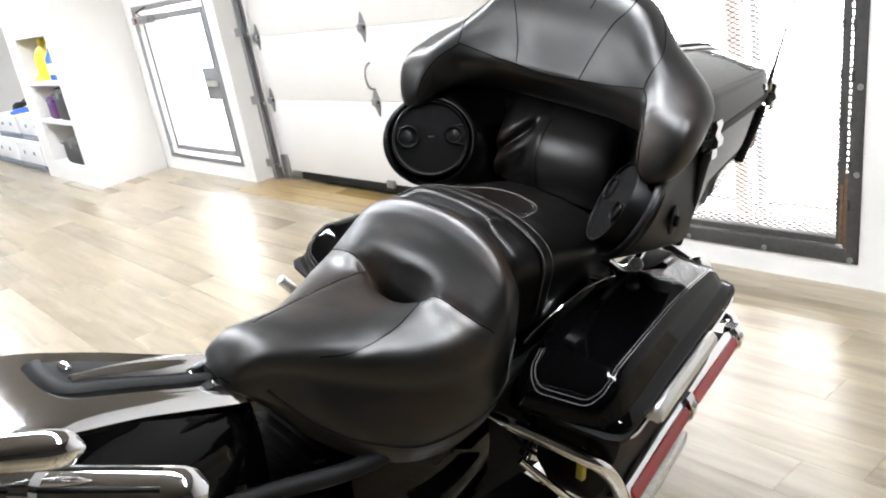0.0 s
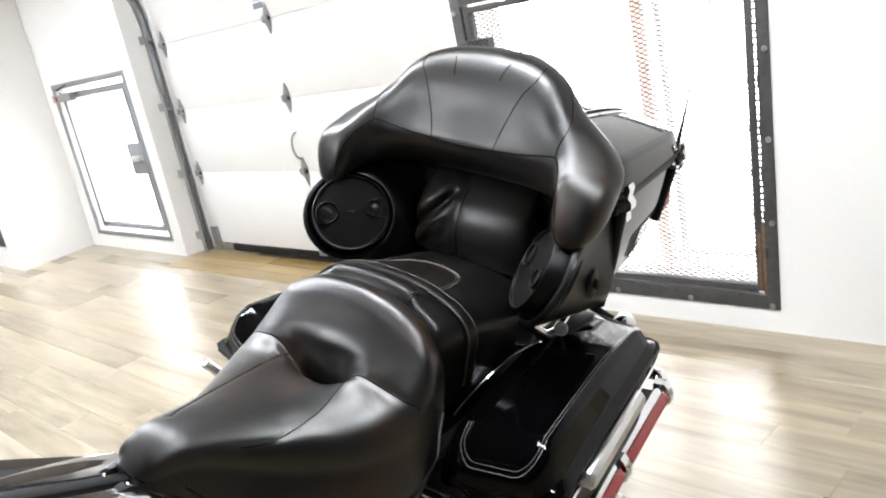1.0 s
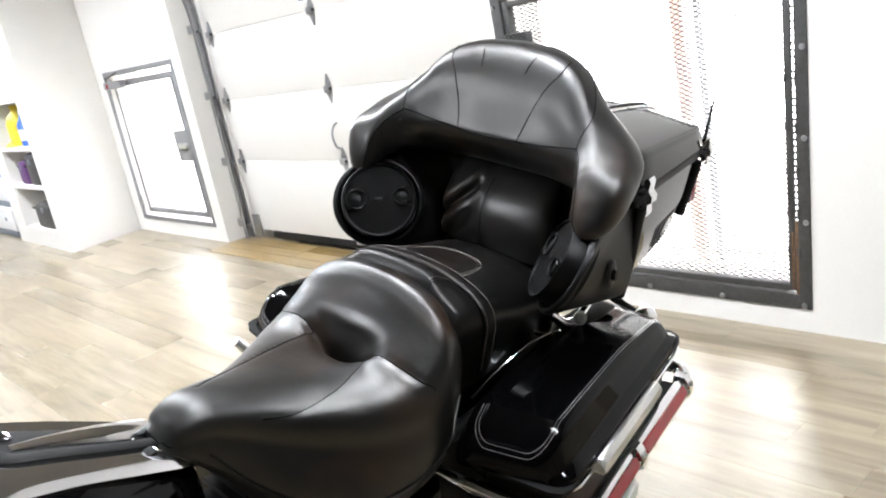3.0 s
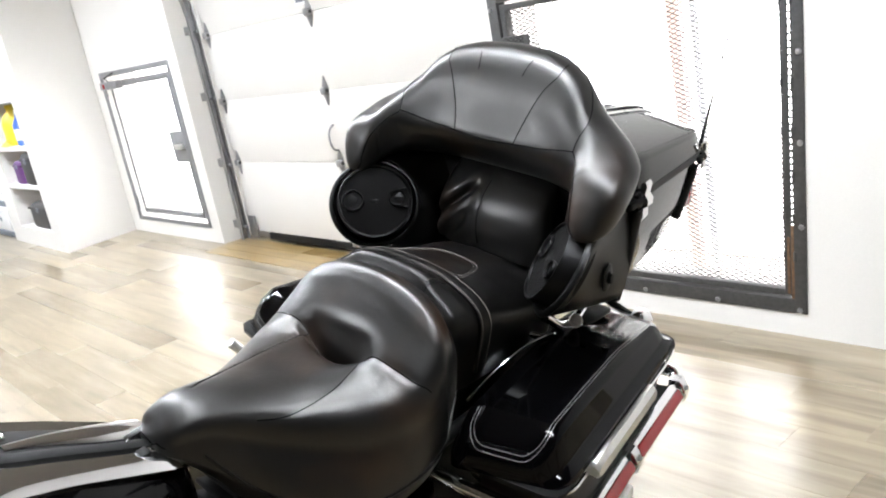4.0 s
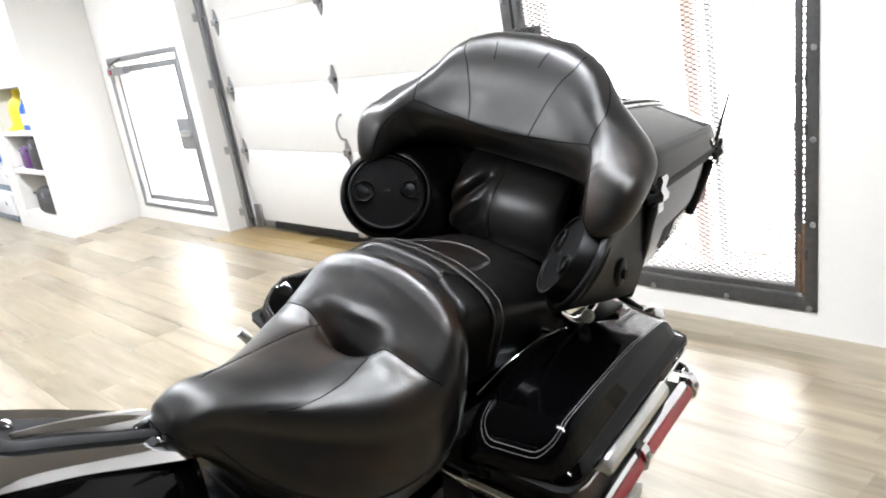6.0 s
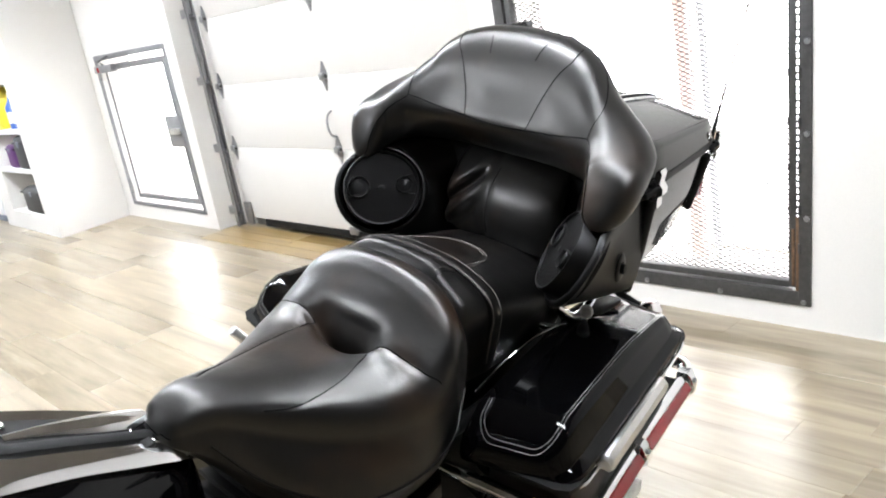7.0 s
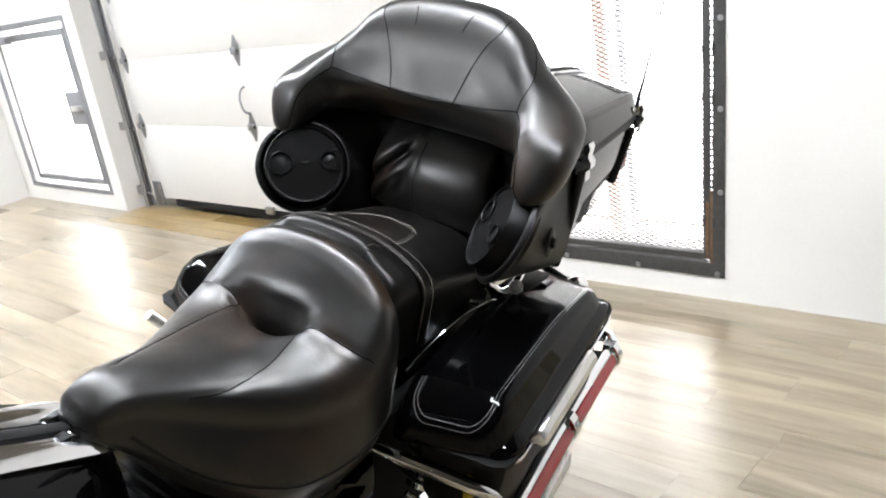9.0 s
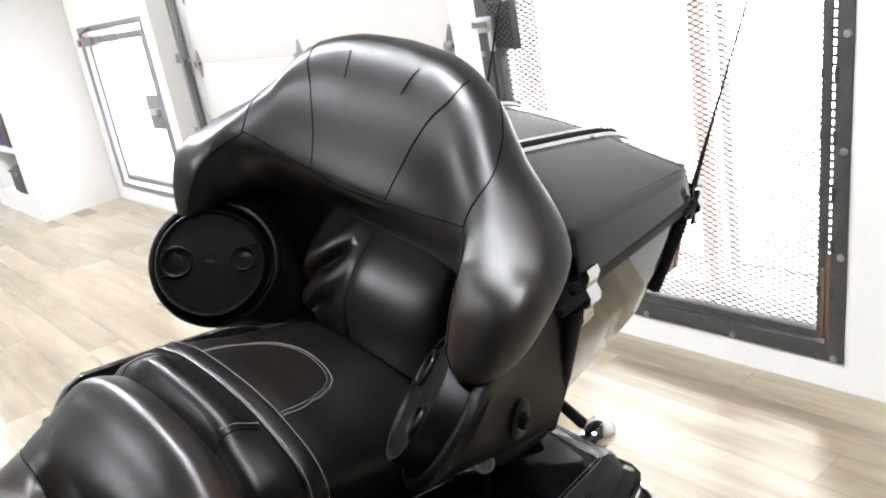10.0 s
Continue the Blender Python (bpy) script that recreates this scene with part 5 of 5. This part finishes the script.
for y in np.linspace(-0.99, -0.788, 18):
    k = (y + 0.99) / 0.202
    c, w, h = -0.027 + 0.001 * k, 0.008 + 0.017 * min(1.0, k * 1.6), 0.006 + 0.012 * math.sin(min(1.0, k * 1.2) * math.pi / 2)
    rings.append([(c + w * q, y, tank_top(y) + 0.017 + h * e) for q, e in ((-1, 0), (-0.9, 0.7), (-0.5, 0.95), (0, 1), (0.5, 0.95), (0.9, 0.7), (1, 0))])
loft("fuel_door", rings, M_CHROME, console, "chrome fuel door", angle=60)
rbox("door_hinge", (-0.066, -0.992, 0.948), (-0.050, -0.976, 0.962), M_CHROME, console, bevel=0.003)
trim = smooth_path([(-0.050, -0.800, 0.884), (-0.030, -0.818, 0.888), (0.0, -0.828, 0.890), (0.026, -0.822, 0.886), (0.040, -0.802, 0.876)], 10)
tube("nose_trim", trim, lambda t: 0.0035 + 0.0012 * math.sin(t * 44), M_CHROME, console, "beaded chrome trim under the seat's nose", n=10)
rbox("console_latch", (0.022, -0.835, 0.882), (0.05, -0.815, 0.889), M_BLACK, console, bevel=0.003)

bars = tube("handlebar", smooth_path([(-0.62, -1.05, 1.24), (-0.50, -1.17, 1.25), (-0.30, -1.30, 1.20), (-0.1, -1.32, 1.12), (0.1, -1.32, 1.12), (0.30, -1.30, 1.20), (0.46, -1.24, 1.26), (0.54, -1.19, 1.275)]), 0.0127, M_CHROME, bike, "chrome handlebar", n=14)
gv = Vector((0.478, -1.262, 1.278)), Vector((0.590, -1.105, 1.245))
gd = (gv[1] - gv[0]).normalized()
for sgn in (1, -1):
    a0, a1 = (Vector((sgn * v.x, v.y, v.z)) for v in gv)
    gdir = (a1 - a0).normalized()
    gr = tube("grip", [a0 + (a1 - a0) * k / 24 for k in range(25)], lambda t: 0.0185 * (1 if t < 0.9 else max(0.05, 1 - 0.6 * ((t - 0.9) / 0.1) ** 3)), M_CHROME, bars, "chrome grip with rubber bands", n=24)
    side = gdir.cross(Vector((0, 0, 1))).normalized()
    up = side.cross(gdir)
    for k in range(7):
        ang = k * 2 * math.pi / 7
        off = (side * math.cos(ang) + up * math.sin(ang)) * 0.0176
        tube("grip_band", [a0 + gdir * 0.02 + off, a1 - gdir * 0.03 + off], 0.0024, M_BLACK, gr, n=8)
    lev = [a0 + Vector((0, -0.03, 0.035)), a0 + gdir * 0.05 + Vector((0, -0.045, 0.052)), a0 + gdir * 0.11 + Vector((sgn * -0.01, -0.035, 0.050)), a0 + gdir * 0.15 + Vector((sgn * -0.012, -0.02, 0.046))]
    tube("hand_lever", smooth_path(lev, 8), lambda t: (0.008 + 0.006 * t) * (1 if t < 0.86 else max(0.02, 1 - ((t - 0.86) / 0.14) ** 2) ** 0.5), M_CHROME, bars, "chrome hand lever", n=18)
    rbox("switch_box", (-0.03, -0.03, -0.028), (0.03, 0.03, 0.028), M_CHROME, bars, "chrome switch housing", bevel=0.012, seg=3, m=Matrix.Translation(a0 - gdir * 0.02))

# ---- engine side, covers, wheels: mostly in shade below the seat ----
for sgn in (1, -1):
    rings = [[(sgn * (0.155 + 0.02 * math.sin(math.pi * k) - 0.02 * e), -0.66 + 0.34 * k, 0.69 - 0.02 * k - (0.24 + 0.03 * k) * j) for j, e in ((0, 0.6), (0.06, 0), (0.5, -0.4), (0.94, 0), (1, 0.6))] for k in np.linspace(0, 1, 10)]
    loft("side_cover", [r + [(sgn * 0.09, r[0][1], r[-1][2]), (sgn * 0.09, r[0][1], r[0][2])] for r in rings], M_PAINT, bike, "gloss black side cover", angle=50)
    tube("frame_rail", smooth_path([(sgn * 0.10, -1.2, 0.78), (sgn * 0.13, -0.85, 0.73), (sgn * 0.17, -0.62, 0.69), (sgn * 0.17, -0.3, 0.68), (sgn * 0.15, 0.1, 0.68)]), 0.016, M_BLACK, bike, "black frame tube")
    peg = rbox("footboard", (-0.06, -0.14, -0.012), (0.06, 0.14, 0.012), M_BLACK, bike, "black rubber rider footboard", bevel=0.01, m=pose(sgn * 0.29, -0.95, 0.30))
    tube("shock", [(sgn * 0.125, 0.02, 0.66), (sgn * 0.13, -0.14, 0.36)], 0.028, M_CHROME, bike, "chrome rear shock")
    tubes("shock_spring", [[Vector((sgn * 0.1275, -0.06, 0.51)) + Vector((0.035 * math.cos(a), -0.53 * (a / 38 - 0.5) * 0.4 * 1.0 + 0.035 * math.sin(a) * 0.85, -(a / 38 - 0.5) * 0.22 - 0.02 * math.sin(a))) for a in np.linspace(0, 38, 150)]], 0.005, M_BLACK, bike, "black shock spring")
    tube("exhaust", [(sgn * 0.15, -0.9, 0.26), (sgn * 0.17, -0.5, 0.24), (sgn * 0.17, 0.1, 0.22), (sgn * 0.17, 0.5, 0.22)], lambda t: 0.03 + 0.012 * min(t * 2, 1), M_CHROME, bike, "chrome silencer", n=20)
    fold = rbox("passenger_footboard", (-0.05, -0.12, -0.012), (0.05, 0.12, 0.012), M_BLACK, bike, "black passenger footboard", bevel=0.008, m=pose(sgn * 0.25, -0.38, 0.45, -8, 0, 0))
# added dark filler, hides the bright floor behind the shock
rbox("gap_filler", (0.068, -0.42, 0.25), (0.085, 0.2, 0.70), M_BLACK, bike, "black filler panel added to darken the gap behind the shock", bevel=0.006)
rbox("yellow_tag", (0.345, -0.285, 0.535), (0.362, -0.272, 0.605), M_YELLOW, bike, "yellow paper tag", bevel=0.003)
rings = [[(w * math.cos(a), -0.78 + 0.26 * math.sin(a), z) for a in np.linspace(0, 2 * math.pi, 24, endpoint=False)] for z, w in ((0.20, 0.12), (0.24, 0.17), (0.44, 0.17), (0.52, 0.14))]
loft("crankcase", rings, M_SATIN, bike, "black engine crankcase")
for dy, tilt in ((-0.92, -22), (-0.66, 22)):
    for k in range(9):
        rbox("cylinder_fin", (-0.09, -0.085, -0.005), (0.09, 0.085, 0.005), M_BLACK, bike, bevel=0.003, m=pose(0, dy + math.sin(radians(tilt)) * 0.024 * k, 0.50 + 0.024 * k, -tilt, 0, 0))
put("primary_cover", mesh_of("primary_cover", *turned([(0.14, 0), (0.14, 0.05), (0.12, 0.075), (0.001, 0.08)], 32)), M_CHROME, bike, "chrome primary cover", pose(0.14, -0.62, 0.36, 0, 90, 0))
put("air_cleaner", mesh_of("air_cleaner", *turned([(0.09, 0), (0.09, 0.05), (0.07, 0.065), (0.001, 0.07)], 32)), M_CHROME, bike, "chrome air cleaner cover", pose(-0.13, -0.8, 0.62, 0, -90, 0))


def wheel(y, name):
    w = new(name)
    w.empty_display_size = 0.1
    w.parent = bike
    w["label"] = "black tyre on a cast alloy wheel"
    R, r, zc = 0.255, 0.064, 0.3217
    ring = [(R * math.cos(a), R * math.sin(a)) for a in np.linspace(0, 2 * math.pi, 64, endpoint=False)]
    loft("tyre", [[((R + r * math.sin(b)) * math.cos(a) * 0 + r * math.cos(b), y + (R + r * math.sin(b)) * math.cos(a), zc + (R + r * math.sin(b)) * math.sin(a)) for b in np.linspace(0, 2 * math.pi, 20, endpoint=False)] for a in np.linspace(0, 2 * math.pi, 65)], M_BLACK, w, "", caps=False)
    loft("rim", [[(x, y + rr * math.cos(a), zc + rr * math.sin(a)) for x, rr in ((-0.05, 0.215), (0.05, 0.215), (0.05, 0.2), (0, 0.19), (-0.05, 0.2))] for a in np.linspace(0, 2 * math.pi, 49)], M_ALU, w, "", caps=False)
    tube("hub", [(-0.07, y, zc), (0.07, y, zc)], 0.05, M_ALU, w, n=24)
    for k in range(9):
        a = k * 2 * math.pi / 9
        tube("spoke", [(0, y + 0.04 * math.cos(a), zc + 0.04 * math.sin(a)), (0, y + 0.2 * math.cos(a + 0.15), zc + 0.2 * math.sin(a + 0.15))], 0.012, M_ALU, w, n=8)
    return w


wheel(0.10, "rear_wheel")
wheel(-1.52, "front_wheel")
for y, name, a0, a1 in ((0.10, "rear_fender", 0.05, 2.7), (-1.52, "front_fender", 0.2, 2.6)):
    loft(name, [[(0.085 * math.cos(b), y + (0.30 + 0.05 * math.sin(b)) * math.cos(a), 0.3217 + (0.30 + 0.05 * math.sin(b)) * math.sin(a)) for b in np.linspace(0, math.pi, 14)] + [(0.079 * math.cos(b), y + (0.295 + 0.046 * math.sin(b)) * math.cos(a), 0.3217 + (0.295 + 0.046 * math.sin(b)) * math.sin(a)) for b in np.linspace(math.pi, 0, 14)] for a in np.linspace(a0, a1, 30)], M_PAINT, bike, "gloss black fender")
for sgn in (1, -1):
    tube("fork_leg", [(sgn * 0.11, -1.52, 0.32), (sgn * 0.11, -1.30, 1.05)], lambda t: 0.032 if t < 0.5 else 0.026, M_CHROME, bike, "chrome fork leg", n=18)
put("headlamp", mesh_of("headlamp", *turned([(0.001, -0.12), (0.06, -0.11), (0.095, -0.06), (0.10, 0.0), (0.104, 0.01), (0.09, 0.015), (0.001, 0.03)], 32)), M_CHROME, bike, "chrome headlamp", pose(0, -1.46, 0.98, 90, 0, 0))
tube("side_stand", [(0.12, -0.75, 0.28), (0.20, -0.72, 0.16), (0.335, -0.70, -0.075)], 0.014, M_BLACK, bike, "black side stand")


# ---- floor boards, laid along x ----
PLANK_W, PLANK_L = 0.152, 1.22


def plank_mesh(name, length):
    a, b, h, c = length / 2 - 0.0003, PLANK_W / 2 - 0.0002, 0.006, 0.0003
    v = [(-a, -b, -h), (a, -b, -h), (a, b, -h), (-a, b, -h), (-a, -b, -c), (a, -b, -c), (a, b, -c), (-a, b, -c), (-a + c, -b + c, 0), (a - c, -b + c, 0), (a - c, b - c, 0), (-a + c, b - c, 0)]
    fc = [(0, 1, 5, 4), (1, 2, 6, 5), (2, 3, 7, 6), (3, 0, 4, 7), (4, 5, 9, 8), (5, 6, 10, 9), (6, 7, 11, 10), (7, 4, 8, 11), (8, 9, 10, 11)]
    return v, fc


pv, pf = plank_mesh("plank", PLANK_L)
near_me = bpy.data.meshes.new("plank")
near_me.from_pydata(pv, [], pf)
near_me.materials.append(M_PLANK)
far_v, far_f = [], []
rows_n = int((6.0 - Y0) / PLANK_W)
for j in range(rows_n):
    y = 5.44 + 0.62 - (j + 0.5) * PLANK_W
    start = X0 + random.Random(j * 7 + 3).uniform(0, PLANK_L)
    for i in range(-1, 16):
        x = start + i * PLANK_L
        if x - PLANK_L / 2 > X1 or x + PLANK_L / 2 < X0:
            continue
        if -3.2 < x < 4.2 and 2.0 < y < 5.5:
            ob = new("plank", near_me)
            ob.parent = floor
            ob.location = (x, y, 0)
        else:
            o = len(far_v)
            far_v += [(a + x, b + y, c) for a, b, c in pv]
            far_f += [tuple(k + o for k in q) for q in pf]
far_me = bpy.data.meshes.new("far_planks")
far_me.from_pydata(far_v, [], far_f)
far_me.materials.append(M_PLANK_FAR)
far = new("far_planks", far_me)
far.parent = floor
tagged(far, "washed oak boards further off", kind="stuff")


# golden boards in front of the garage door, flush with the rest but for a thin step
strip = empty("threshold_boards", pose(0, 0, 0), "darker golden boards in front of the garage door", "floor", kind="structure")
for k in range(3):
    for i in range(3):
        xa = -2.70 + i * 0.99
        me = bpy.data.meshes.new("board")
        a, b, h = 0.494, 0.0575, 0.0035
        bm_v = [(-a, -b, 0), (a, -b, 0), (a, b, 0), (-a, b, 0), (-a + 0.001, -b + 0.001, h), (a - 0.001, -b + 0.001, h), (a - 0.001, b - 0.001, h), (-a + 0.001, b - 0.001, h)]
        me.from_pydata(bm_v, [], [(0, 1, 5, 4), (1, 2, 6, 5), (2, 3, 7, 6), (3, 0, 4, 7), (4, 5, 6, 7)])
        me.materials.append(M_GOLDPLANK)
        ob = new("board", me)
        ob.parent = strip
        ob.location = (xa + 0.495, 5.103 + 0.058 + k * 0.116, 0.0005)
